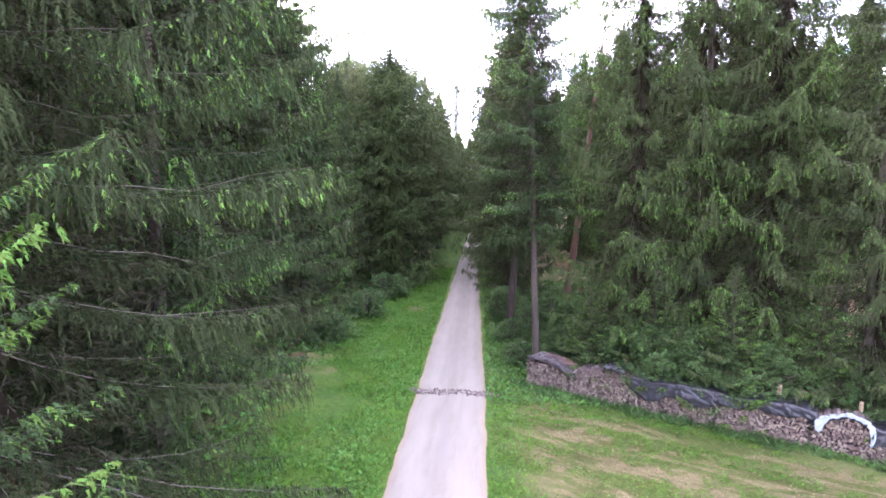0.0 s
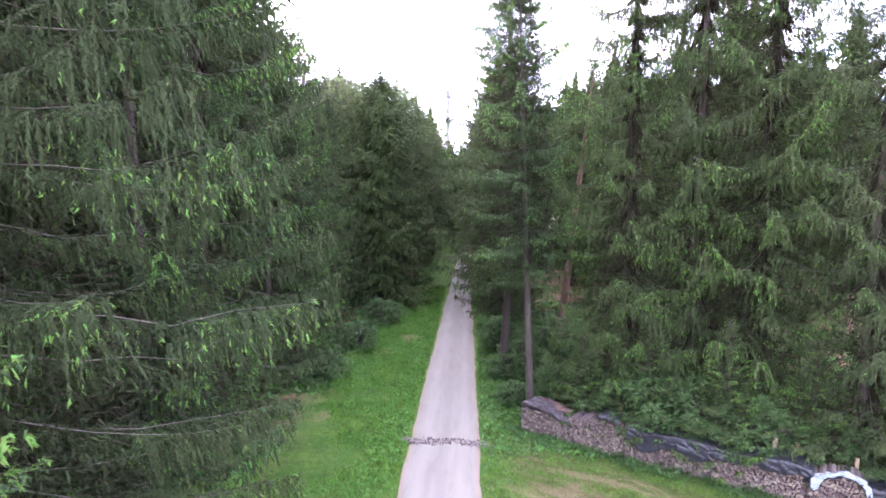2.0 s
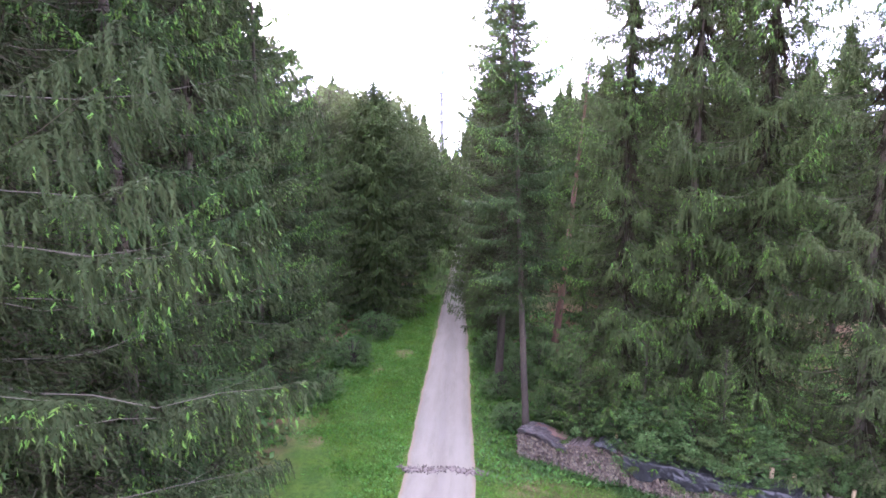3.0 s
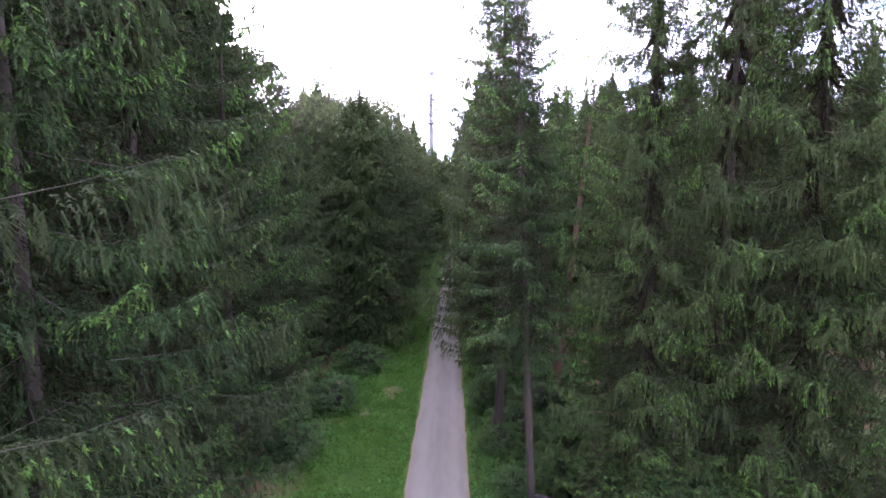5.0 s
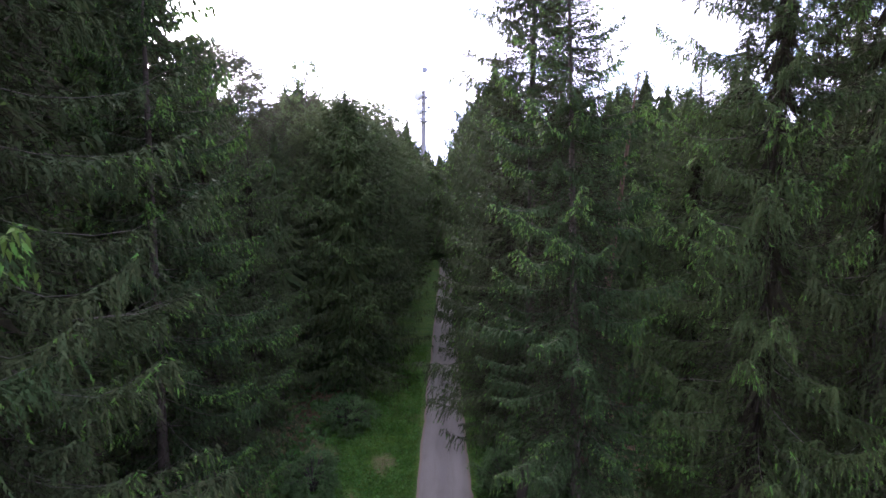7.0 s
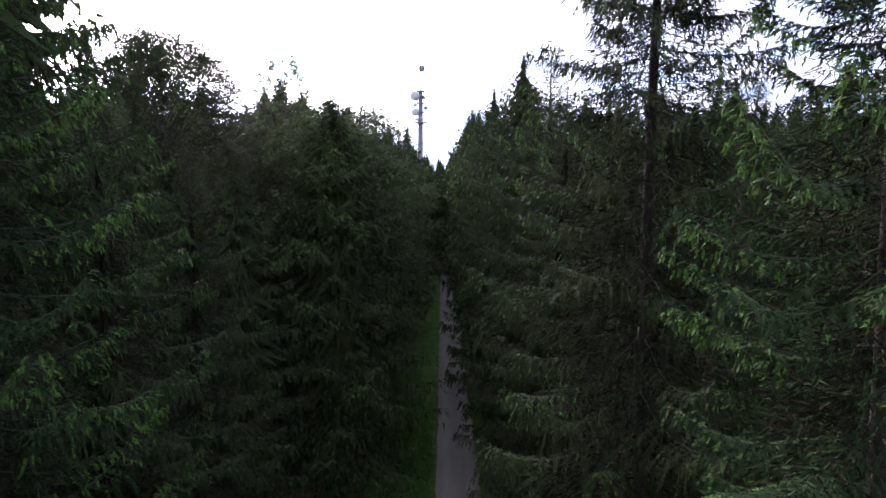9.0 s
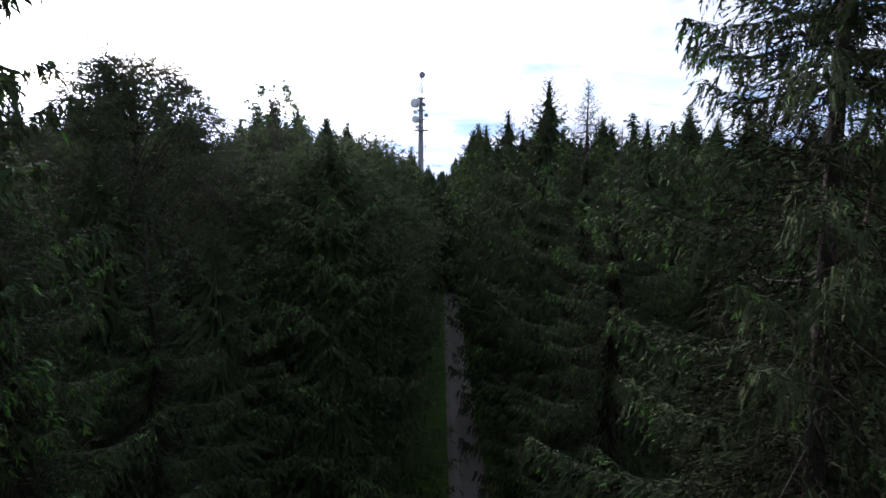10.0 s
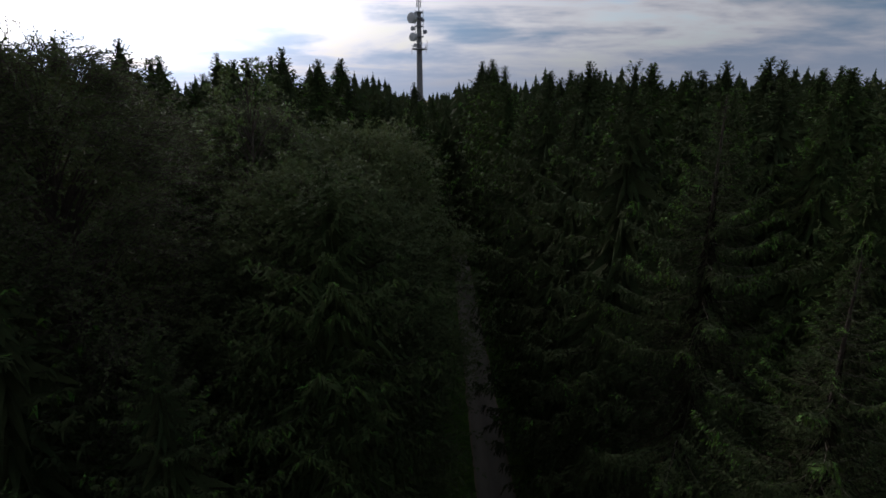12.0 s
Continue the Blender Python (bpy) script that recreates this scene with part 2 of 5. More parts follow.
    litter = k.mix(k.ramp(mid, 0.4, 0.62), (0.165, 0.098, 0.060), (0.235, 0.140, 0.080))
    litter = k.mix(k.math("MULTIPLY", k.ramp(big, 0.40, 0.56), 0.7), litter, (0.062, 0.118, 0.028))
    colour = k.mix(k.math("MAXIMUM", left, right), grass, litter)
    p = k.add("ShaderNodeBsdfPrincipled")
    k.link(colour, p.inputs["Base Color"])
    p.inputs["Roughness"].default_value, p.inputs["Specular IOR Level"].default_value = 0.9, 0.2
    bp = k.add("ShaderNodeBump")
    bp.inputs["Strength"].default_value, bp.inputs["Distance"].default_value = 1.0, 0.14
    k.link(k.noise(7.0, at, 6.0, 0.75), bp.inputs["Height"])
    k.link(bp.outputs[0], p.inputs["Normal"])
    k.link(p.outputs[0], k.add("ShaderNodeOutputMaterial").inputs[0])
    return m


def gravel_material():
    """Pale rolled gravel with two wheel ruts, a duller middle and earthy edges (u runs across the track)."""
    m = bpy.data.materials.new("pale_gravel_track")
    m.use_nodes = True
    k = Nodes(m.node_tree)
    co = k.add("ShaderNodeTexCoord")
    at = co.outputs["Object"]
    sep = k.add("ShaderNodeSeparateXYZ")
    k.link(co.outputs["UV"], sep.inputs[0])
    u = sep.outputs[0]
    mp = k.add("ShaderNodeMapping")
    k.link(at, mp.inputs[0])
    mp.inputs["Scale"].default_value = (1.0, 0.16, 1.0)
    streak = k.noise(2.4, mp.outputs[0], 5.0, 0.65)
    grit = k.noise(38.0, at, 4.0, 0.7)
    stones = k.noise(9.0, at, 5.0, 0.7)
    base = k.mix(k.ramp(streak, 0.34, 0.66), (0.152, 0.136, 0.108), (0.188, 0.170, 0.138))
    base = k.mix(k.math("MULTIPLY", k.ramp(stones, 0.52, 0.72), 0.55), base, (0.17, 0.15, 0.145))
    base = k.mix(k.math("MULTIPLY", k.ramp(grit, 0.5, 0.8), 0.5), base, (0.275, 0.252, 0.212))
    off = k.math("ABSOLUTE", k.math("SUBTRACT", u, 0.5))
    rut = k.math("SUBTRACT", 1.0, k.ramp(k.math("ABSOLUTE", k.math("SUBTRACT", off, 0.27)), 0.02, 0.14))
    base = k.mix(k.math("MULTIPLY", rut, 0.45), base, (0.218, 0.199, 0.165))
    mid = k.math("MULTIPLY", k.math("SUBTRACT", 1.0, k.ramp(off, 0.02, 0.12)), k.ramp(streak, 0.4, 0.6))
    base = k.mix(k.math("MULTIPLY", mid, 0.5), base, (0.150, 0.134, 0.118))
    edge = k.ramp(k.math("ADD", off, k.math("MULTIPLY", k.math("SUBTRACT", stones, 0.5), 0.14)), 0.425, 0.49)
    base = k.mix(k.math("MULTIPLY", edge, 0.75), base, (0.190, 0.140, 0.092))
    p = k.add("ShaderNodeBsdfPrincipled")
    k.link(base, p.inputs["Base Color"])
    p.inputs["Roughness"].default_value, p.inputs["Specular IOR Level"].default_value = 0.9, 0.25
    bp = k.add("ShaderNodeBump")
    bp.inputs["Strength"].default_value, bp.inputs["Distance"].default_value = 0.7, 0.02
    k.link(grit, bp.inputs["Height"])
    k.link(bp.outputs[0], p.inputs["Normal"])
    k.link(p.outputs[0], k.add("ShaderNodeOutputMaterial").inputs[0])
    return m


GROUND, GRAVEL = ground_material(), gravel_material()


# ---------------------------------------------------------------- mesh helpers
def mesh_of(name, verts, faces, mats, which=None, smooth=False):
    me = bpy.data.meshes.new(name)
    me.from_pydata([tuple(v) for v in verts], [], faces)
    for m in mats:
        me.materials.append(m)
    if which is not None:
        me.polygons.foreach_set("material_index", np.asarray(which, dtype=np.int32))
    if smooth:
        me.polygons.foreach_set("use_smooth", np.ones(len(me.polygons), dtype=bool))
    me.update()
    return me


def quads(name, q, mats, which=None):
    """A mesh of loose four-cornered blades: q is an array (n, 4, 3)."""
    n = len(q)
    me = bpy.data.meshes.new(name)
    me.vertices.add(4 * n)
    me.vertices.foreach_set("co", np.ascontiguousarray(q, dtype=np.float32).ravel())
    me.loops.add(4 * n)
    me.loops.foreach_set("vertex_index", np.arange(4 * n, dtype=np.int32))
    me.polygons.add(n)
    me.polygons.foreach_set("loop_start", np.arange(0, 4 * n, 4, dtype=np.int32))
    for m in mats:
        me.materials.append(m)
    if which is not None:
        me.polygons.foreach_set("material_index", np.asarray(which, dtype=np.int32))
    me.update(calc_edges=True)
    return me


def part(name, me, parent, label=""):
    ob = new(name, me)
    ob.parent = parent
    return tagged(ob, label)


def from_bm(name, bm, mat, smooth=False):
    me = bpy.data.meshes.new(name)
    bm.to_mesh(me)
    bm.free()
    me.materials.append(mat)
    if smooth:
        me.polygons.foreach_set("use_smooth", np.ones(len(me.polygons), dtype=bool))
    return me


def unit(v):
    return v / np.maximum(np.linalg.norm(v, axis=-1, keepdims=True), 1e-9)


def shards(name, q, mats, which=None):
    """A mesh of loose three-cornered blades: q is an array (n, 3, 3)."""
    n = len(q)
    me = bpy.data.meshes.new(name)
    me.vertices.add(3 * n)
    me.vertices.foreach_set("co", np.ascontiguousarray(q, dtype=np.float32).ravel())
    me.loops.add(3 * n)
    me.loops.foreach_set("vertex_index", np.arange(3 * n, dtype=np.int32))
    me.polygons.add(n)
    me.polygons.foreach_set("loop_start", np.arange(0, 3 * n, 3, dtype=np.int32))
    for m in mats:
        me.materials.append(m)
    if which is not None:
        me.polygons.foreach_set("material_index", np.asarray(which, dtype=np.int32))
    me.update(calc_edges=True)
    return me


def slivers(p, d, length, width, across):
    """Slender three-cornered blades from p along d, as wide as width along the direction across."""
    side = unit(across - d * (across * d).sum(-1, keepdims=True)) * (width * 0.5)[:, None]
    back = p - d * (length * 0.12)[:, None]
    return np.stack([back + side, p + d * length[:, None], back - side], axis=1)


def kites(p, d, length, width, rng, belly=0.45):
    """Slender four-cornered blades from p along d, turned about their axis by chance."""
    side = unit(np.cross(d, unit(rng.normal(size=d.shape))))
    m = p + d * (length * belly)[:, None]
    w = side * (width * 0.5)[:, None]
    return np.stack([p, m + w, p + d * length[:, None], m - w], axis=1)


def tubes(paths, radii, sides):
    """Tapering tubes: paths (n, k, 3), radii (n, k). Returns verts and faces."""
    n, k, _ = paths.shape
    t = unit(np.gradient(paths, axis=1))
    ref = np.where(np.abs(t[..., 2:3]) > 0.8, np.array([1.0, 0, 0]), np.array([0, 0, 1.0]))
    a = unit(np.cross(t, ref))
    b = np.cross(t, a)
    ang = np.arange(sides) * 2 * math.pi / sides
    ring = paths[:, :, None] + radii[:, :, None, None] * (a[:, :, None] * np.cos(ang)[:, None] + b[:, :, None] * np.sin(ang)[:, None])
    base = (np.arange(n)[:, None, None] * k + np.arange(k - 1)[None, :, None]) * sides
    i, j = np.arange(sides), (np.arange(sides) + 1) % sides
    f = np.stack([base + i, base + j, base + sides + j, base + sides + i], axis=-1)
    return ring.reshape(-1, 3), f.reshape(-1, 4).tolist()


def trunk_mesh(name, rng, height, radius, lean, mat, sides=9, steps=14):
    s = np.linspace(0, 1, steps)
    bend = rng.normal(size=2) * 0.12
    path = np.stack([lean[0] * s + bend[0] * np.sin(s * 5) * (1 - s), lean[1] * s + bend[1] * np.sin(s * 4) * (1 - s), s * height - 0.15], axis=1)
    r = radius * (1 - s) ** 0.8 + 0.015
    r[0] *= 1.35
    v, f = tubes(path[None], r[None], sides)
    return mesh_of(name, v, f, [mat], smooth=True)


# ---------------------------------------------------------------- trees
def skirts(rng, lean, height, base, reach, cone, share, step, points=13):
    """Dark inner mass of a spruce: ragged drooping skirts, tier on tier, as three-cornered pieces."""
    out = []
    levels, z = [], height - 0.22
    while z > base + 0.6:
        levels.append(z)
        z -= step * min(max((height - z) / 5.0, 0.30), 1.0)
    for z in levels:
        below = height - z
        r = share * reach * (1 - math.exp(-cone * below / reach)) * min(0.40 + below / 8, 1.0)
        a = np.arange(points) * 2 * math.pi / points + rng.random() * 6.28
        rr = r * rng.uniform(0.40, 1.4, points)
        cx, cy = lean[0] * z / height, lean[1] * z / height
        low = np.stack([cx + rr * np.cos(a), cy + rr * np.sin(a), np.full(points, z - (0.30 * r + 0.25) * min(below / 5.0, 1.0)) + rng.normal(size=points) * (0.04 + 0.08 * min(below / 5, 1))], 1)
        half = a + math.pi / points
        inn = np.stack([cx + 0.45 * r * np.cos(half), cy + 0.45 * r * np.sin(half), np.full(points, z - 0.05)], 1)
        top = np.tile([cx, cy, min(z + 0.55 * step * min(below / 4, 1) + 0.25 * r + 0.2, height)], (points, 1))
        nxt = np.roll(inn, 1, axis=0)
        out += [np.stack([top, low, inn], 1), np.stack([top, nxt, low], 1)]
    return np.concatenate(out)


def fuzz(rng, lean, height, base, reach, cone, share, count):
    """Dark twiggy heart of a spruce: short fine blades filling the inside of its cone."""
    z = height - 0.3 - (height - base - 0.6) * rng.random(count) ** 0.8
    r = share * reach * (1 - np.exp(-cone * (height - z) / reach))
    a, f = rng.random(count) * 6.283, np.sqrt(rng.random(count))
    out = np.stack([np.cos(a), np.sin(a), np.zeros(count)], 1)
    p = out * (r * f)[:, None] + np.stack([lean[0] * z / height, lean[1] * z / height, z - 0.18 * r * f], 1)
    d = unit(out * 0.8 + rng.normal(size=(count, 3)) * 0.45 - np.array([0, 0, 0.25]))
    ln = np.clip(0.10 + 0.07 * r, 0.10, 0.20) * rng.uniform(0.6, 1.4, count)
    return slivers(p, d, ln, ln * 0.11, rng.normal(size=(count, 3)))


def spruce_meshes(seed, height, base, reach, boughs, sprigs, size, comb, needles, fresh=0.16, sides=9, cone=0.50, radius=0.2, limbs=True, ragged=0.25, bark=None, tip_way=None, slim=0.16, lift=0.0, whorl=0.55, core=0.42, tier=0.9, filled=0.14, heart=0):
    """Meshes (trunk, branchwork, crown) of one spruce. Whorls of boughs, side twigs on each bough, and on the twigs
    fronds in a herringbone and a fringe that hangs below (comb: the fringe's share)."""
    rng = np.random.default_rng(seed)
    lean = rng.normal(size=2) * 0.1 if tip_way is None else np.array(tip_way)
    trunk = trunk_mesh("trunk", rng, height, radius, lean, bark or BARK, sides)
    n = boughs
    u = np.sort(rng.random(n))
    u[-14:] = np.linspace(0.91, 0.997, 14)
    h = base + u * (height - base) * 0.99
    h = np.where(u < 0.72, np.round(h / whorl) * whorl + rng.normal(size=n) * 0.05, h)
    h = np.where((u >= 0.72) & (u < 0.93), np.round(h / 0.45) * 0.45 + rng.normal(size=n) * 0.06, h)
    az = np.arange(n) * 2.399 + rng.normal(size=n) * 0.35
    grown = 1 - ragged + 2 * ragged * rng.random(n)
    below = (1 - u) * (height - base) + 0.15
    length = reach * (1 - np.exp(-cone * below / reach)) * grown * np.clip(0.75 + u * 2.2, 0, 1)
    rise = np.interp(u, [0, 0.35, 0.70, 0.86, 0.96, 1.0], [-0.26 + lift, -0.15 + lift, 0.10 + lift, 0.40, 0.85, 1.6]) + rng.normal(size=n) * 0.08
    out = np.stack([np.cos(az), np.sin(az), np.zeros(n)], axis=1)
    side = np.stack([-np.sin(az), np.cos(az), np.zeros(n)], axis=1)
    foot = np.stack([lean[0] * h / height, lean[1] * h / height, h], axis=1)
    up = np.array([0, 0, 1.0])

    def spine(i, s):
        z = length[i] * (rise[i] * s - 0.07 * np.sin(math.pi * s) + 0.10 * s ** 3)
        return foot[i] + out[i] * (length[i] * s)[:, None] + up * z[:, None]

    limb_me = None
    if limbs:
        s = np.linspace(0, 0.97, 6)
        paths = np.stack([spine(np.arange(n), np.full(n, v)) for v in s], axis=1)
        radii = (0.007 + 0.0042 * length)[:, None] * (1.05 - s)[None]
        v, f = tubes(paths, radii, 3)
        limb_me = mesh_of("branchwork", v, f, [TWIG])
    weight = (length ** 1.05 + 0.25) * (1 + 1.6 * np.clip((u - 0.72) * 5, 0, 1))
    i = rng.choice(n, size=sprigs, p=weight / weight.sum())
    bins = np.maximum(2, np.round(length[i] / (0.14 + 0.35 * size)))
    s = 1 - 0.92 * rng.random(sprigs) ** 1.05
    inner = rng.random(sprigs) < filled
    s = np.where(inner, 0.06 + 0.34 * rng.random(sprigs), s)
    cell = np.floor(s * bins)
    s = np.clip((cell + 0.5 + 0.06 * rng.normal(size=sprigs)) / bins, 0.06, 1.0)
    way = np.where(rng.random(sprigs) < 0.5, -1.0, 1.0)
    luck = np.mod(np.abs(np.sin(i * 12.9898 + cell * 78.233 + way * 37.7) * 43758.5453), 1.0)
    far = rng.random(sprigs) ** 0.75
    twig = unit(side[i] * (0.80 * way)[:, None] + out[i] * 0.60 - up * (0.10 + 0.25 * luck)[:, None])
    on_spine = rng.random(sprigs) < 0.22
    reach_t = far * (0.10 + 0.46 * length[i] * np.clip(1.10 - s, 0, 1) ** 0.8) * (0.40 + 0.8 * luck)
    reach_t = np.where(on_spine, 0.03, reach_t)
    p = spine(i, s) + twig * reach_t[:, None]
    p[:, 2] -= 0.22 * reach_t * far
    p += rng.normal(size=(sprigs, 3)) * 0.02
    vigour = rng.random(n)[i]          # some boughs are thick with new growth, others have hardly any
    tip = ~inner & (rng.random(sprigs) < fresh * (0.12 + 2.6 * (vigour > 0.62)) * (0.35 + 1.3 * (luck > 0.55)) * np.clip(1.8 * s - 0.35, 0.05, 1)) | ((s > 0.93) & (rng.random(sprigs) < 0.3))
    fringe = (rng.random(sprigs) < comb * np.clip((below[i] - 1.2) / 6.0, 0.06, 1)) & ~tip
    flip = np.where(rng.random(sprigs) < 0.5, -1.0, 1.0)
    flat_side = unit(np.cross(twig, up))
    frond = unit(twig * 0.8 + flat_side * (flip * 0.55)[:, None] - up * (0.12 + 0.3 * rng.random(sprigs))[:, None] + rng.normal(size=(sprigs, 3)) * 0.12)
    hang = unit(-up + twig * (0.05 + 0.20 * rng.random(sprigs))[:, None] + rng.normal(size=(sprigs, 3)) * 0.07)
    young = 0.55 * np.clip((u[i] - 0.90) * 8, 0, 1)
    d = unit(np.where(fringe[:, None], hang, frond) + up * young[:, None])
    ln = size * (0.45 + 0.9 * rng.random(sprigs)) * np.where(fringe, 1.0, 0.75) * np.where(tip, 0.58, 1.0) * np.clip(0.38 + 0.24 * length[i], 0.38, 1.0) * np.where(inner, 1.7, 1.0)
    wd = ln * slim * (0.7 + 0.7 * rng.random(sprigs)) * np.where(tip, 1.3, 1.0) * np.where(fringe, 0.8, 1.15)
    across = np.where(fringe[:, None], twig, np.cross(d, up)) + rng.normal(size=(sprigs, 3)) * 0.45
    blades, which = slivers(p, d, ln, wd, across), tip.astype(np.int32)
    if heart:
        mass = fuzz(rng, lean, height, base, reach, cone, 0.46, heart)
        blades, which = np.concatenate([blades, mass]), np.concatenate([which, np.zeros(len(mass), dtype=np.int32)])
    if core:
        mass = skirts(rng, lean, height, base, reach, cone, core, tier)
        blades, which = np.concatenate([blades, mass]), np.concatenate([which, np.zeros(len(mass), dtype=np.int32)])
    crown = shards("crown", blades, [needles, TIP], which)
    return trunk, limb_me, crown


def feather_spruce(seed, height, base, reach, tier, per, cone, needles, density=18, pitch=0.045, hang=0.6, hang_len=0.6, twig=0.13, slim=0.26, fresh=0.3, lift=0.0, radius=0.2, ragged=0.25, bark=None, tip_way=None, heart=6000, core=0.36, sag=0.10, broad=0.25, sides=9, limbs=True, dead=0, tip_len=0.75, low=0.0):
    """Meshes (trunk, branchwork, crown) of one spruce seen close: tiers of boughs, feathered side shoots along each bough,
    and below them a curtain of hanging shoots (hang: their share, hang_len: their length); the ends of some are fresh."""
    rng = np.random.default_rng(seed)
    lean = rng.normal(size=2) * 0.1 if tip_way is None else np.array(tip_way)
    trunk = trunk_mesh("trunk", rng, height, radius, lean, bark or BARK, sides)
    up = np.array([0, 0, 1.0])
    levels, z = [], base
    while z < height - 0.14:
        levels += [z] * max(5, int(round(per * min(1.0, 0.55 + (height - z) / 12))))
        z += tier * min(max((height - z) / 7.0, 0.28), 1.0) * rng.uniform(0.85, 1.15)
    h = np.array(levels)
    n = len(h)
    below = height - h
    h = h + rng.normal(size=n) * 0.13 * np.clip(below / 6, 0.15, 1)
    u = (h - base) / (height - base)
    az = np.arange(n) * 2.399 + rng.normal(size=n) * 0.4
    rough = ragged * np.clip(below / 4, 0.3, 1)
    grown = 1 - rough + 2 * rough * rng.random(n)
    length = (reach * (1 - np.exp(-cone * below / reach)) * np.clip(0.40 + below / 8, 0, 1) + 0.08) * grown * np.clip(0.75 + u * 2.2, 0, 1)
    rise = np.interp(u, [0, 0.35, 0.70, 0.86, 0.96, 1.0], [-0.24 + lift, -0.14 + lift, 0.02 + lift, 0.22, 0.42, 0.6]) + 1.5 * np.clip(1 - below / 1.3, 0, 1) + rng.normal(size=n) * 0.07
    bow = sag * rng.uniform(0.6, 1.4, n)
    out = np.stack([np.cos(az), np.sin(az), np.zeros(n)], 1)
    side = np.stack([-np.sin(az), np.cos(az), np.zeros(n)], 1)
    sway = rng.normal(size=n) * 0.10
    foot = np.stack([lean[0] * h / height, lean[1] * h / height, h], 1)

    def spine(i, t):
        zz = length[i] * (rise[i] * t - bow[i] * np.sin(math.pi * t) + 1.25 * bow[i] * t ** 3)
        return foot[i] + out[i] * (length[i] * t)[:, None] + side[i] * (sway[i] * length[i] * t * t)[:, None] + up * zz[:, None]

    limb_me = None
    if limbs:
        t6 = np.linspace(0, 0.98, 7)
        paths = np.stack([spine(np.arange(n), np.full(n, v)) for v in t6], 1)
        paths += rng.normal(size=paths.shape) * (0.008 * length)[:, None, None] * (t6 > 0)[None, :, None]
        radii = (0.005 + 0.0028 * length)[:, None] * (1.05 - t6)[None]
        if dead:                        # dry stubs on the bare lower trunk
            zd, ad, ld = rng.uniform(1.8, base + 1.0, dead), rng.random(dead) * 6.283, rng.uniform(0.3, 1.2, dead)
            way = np.stack([np.cos(ad), np.sin(ad), rng.normal(size=dead) * 0.25 - 0.15], 1)
            stub = np.stack([lean[0] * zd / height, lean[1] * zd / height, zd], 1)[:, None] + way[:, None] * (ld[:, None] * t6[None])[..., None]
            stub += rng.normal(size=stub.shape) * 0.03 * (t6 > 0)[None, :, None]
            paths = np.concatenate([paths, stub])
            radii = np.concatenate([radii, 0.011 * (1.05 - t6)[None].repeat(dead, 0)])
        v, f = tubes(paths, radii, 3)
        limb_me = mesh_of("branchwork", v, f, [TWIG])
    # shoots along the boughs
    count = (np.maximum(6 + density * 0.22, density * length) * (1 + 0.9 * np.clip(1 - below / 9, 0, 1) + low * np.clip(1 - 2.2 * u, 0, 1))).astype(int)
    b = np.repeat(np.arange(n), count)
    k = len(b)
    s = np.clip(1 - 0.90 * rng.random(k) ** 1.15, 0.06, 1)
    way = np.where(rng.random(k) < 0.5, -1.0, 1.0)
    wide = (0.10 + broad * length[b] * np.clip(1.06 - s, 0, 1) ** 0.75) * np.clip(s * 3.2, 0.35, 1) * np.clip(0.66 + below[b] / 22, 0.7, 1)
    lateral = unit(side[b] * (0.78 * way)[:, None] + out[b] * 0.62 - up * 0.12)
    hanging = rng.random(k) < hang * np.clip((below[b] - 0.8) / 4.0, 0.08, 1)
    root = spine(b, s)
    root = np.where(hanging[:, None], root + lateral * (wide * rng.random(k) ** 0.8)[:, None] - up * (0.10 * wide)[:, None], root)
    cell = np.floor(s * length[b] / 0.42)
    lush = rng.uniform(0.6, 1.3, n)[b] * (0.45 + 0.95 * np.mod(np.abs(np.sin(b * 12.9898 + cell * 78.233 + way * 37.7) * 43758.5453), 1.0))
    ln = np.where(hanging, hang_len * (0.35 + 0.9 * rng.random(k)) * np.clip(below[b] / 9, 0.25, 1) * lush, wide * (0.55 + 0.45 * rng.random(k)) * (0.4 + 0.6 * lush))
    ln = np.maximum(ln, 0.05 + 0.05 * np.clip(below[b], 0, 1))
    d = np.where(hanging[:, None], unit(-up + lateral * 0.22 + out[b] * 0.16 + rng.normal(size=(k, 3)) * 0.13), unit(lateral + rng.normal(size=(k, 3)) * 0.10 + up * (0.35 * np.clip((u[b] - 0.9) * 8, 0, 1))[:, None]))
    droop = np.where(hanging, 0.0, 0.30 * np.clip(below[b] / 5, 0.1, 1))
    spin = rng.normal(size=(k, 3)) * np.array([1, 1, 0.05])
    across = unit(np.where(hanging[:, None], np.cross(d, spin), np.cross(d, up) + rng.normal(size=(k, 3)) * 0.25))
    young = (rng.random(k) < fresh * (0.25 + 2.0 * (rng.random(n) > 0.55)[b]) * np.clip(1.7 * s - 0.45, 0.03, 1))
    # needle-covered twiglets in two ranks on every shoot
    m = np.maximum(3, np.ceil(ln / pitch)).astype(int)
    c = np.repeat(np.arange(k), m)
    q = len(c)
    first = np.repeat(np.cumsum(m) - m, m)
    t = (np.arange(q) - first + rng.random(q)) / m[c]
    rank = np.where(rng.random(q) < 0.5, -1.0, 1.0)
    tan = unit(d[c] - up * (2 * droop[c] * t)[:, None])
    p = root[c] + d[c] * (ln[c] * t)[:, None] - up * (droop[c] * ln[c] * t * t)[:, None]
    spread = np.where(hanging[c], 0.42, 0.66)
    way2 = unit(tan + across[c] * (rank * spread)[:, None] + rng.normal(size=(q, 3)) * 0.12)
    tip = young[c] & ((1 - t) * ln[c] < tip_len * twig)
    tl = twig * rng.uniform(0.65, 1.3, q) * (1.05 - 0.40 * t) * np.clip(0.20 + 0.45 * length[b][c], 0.25, 1.0)
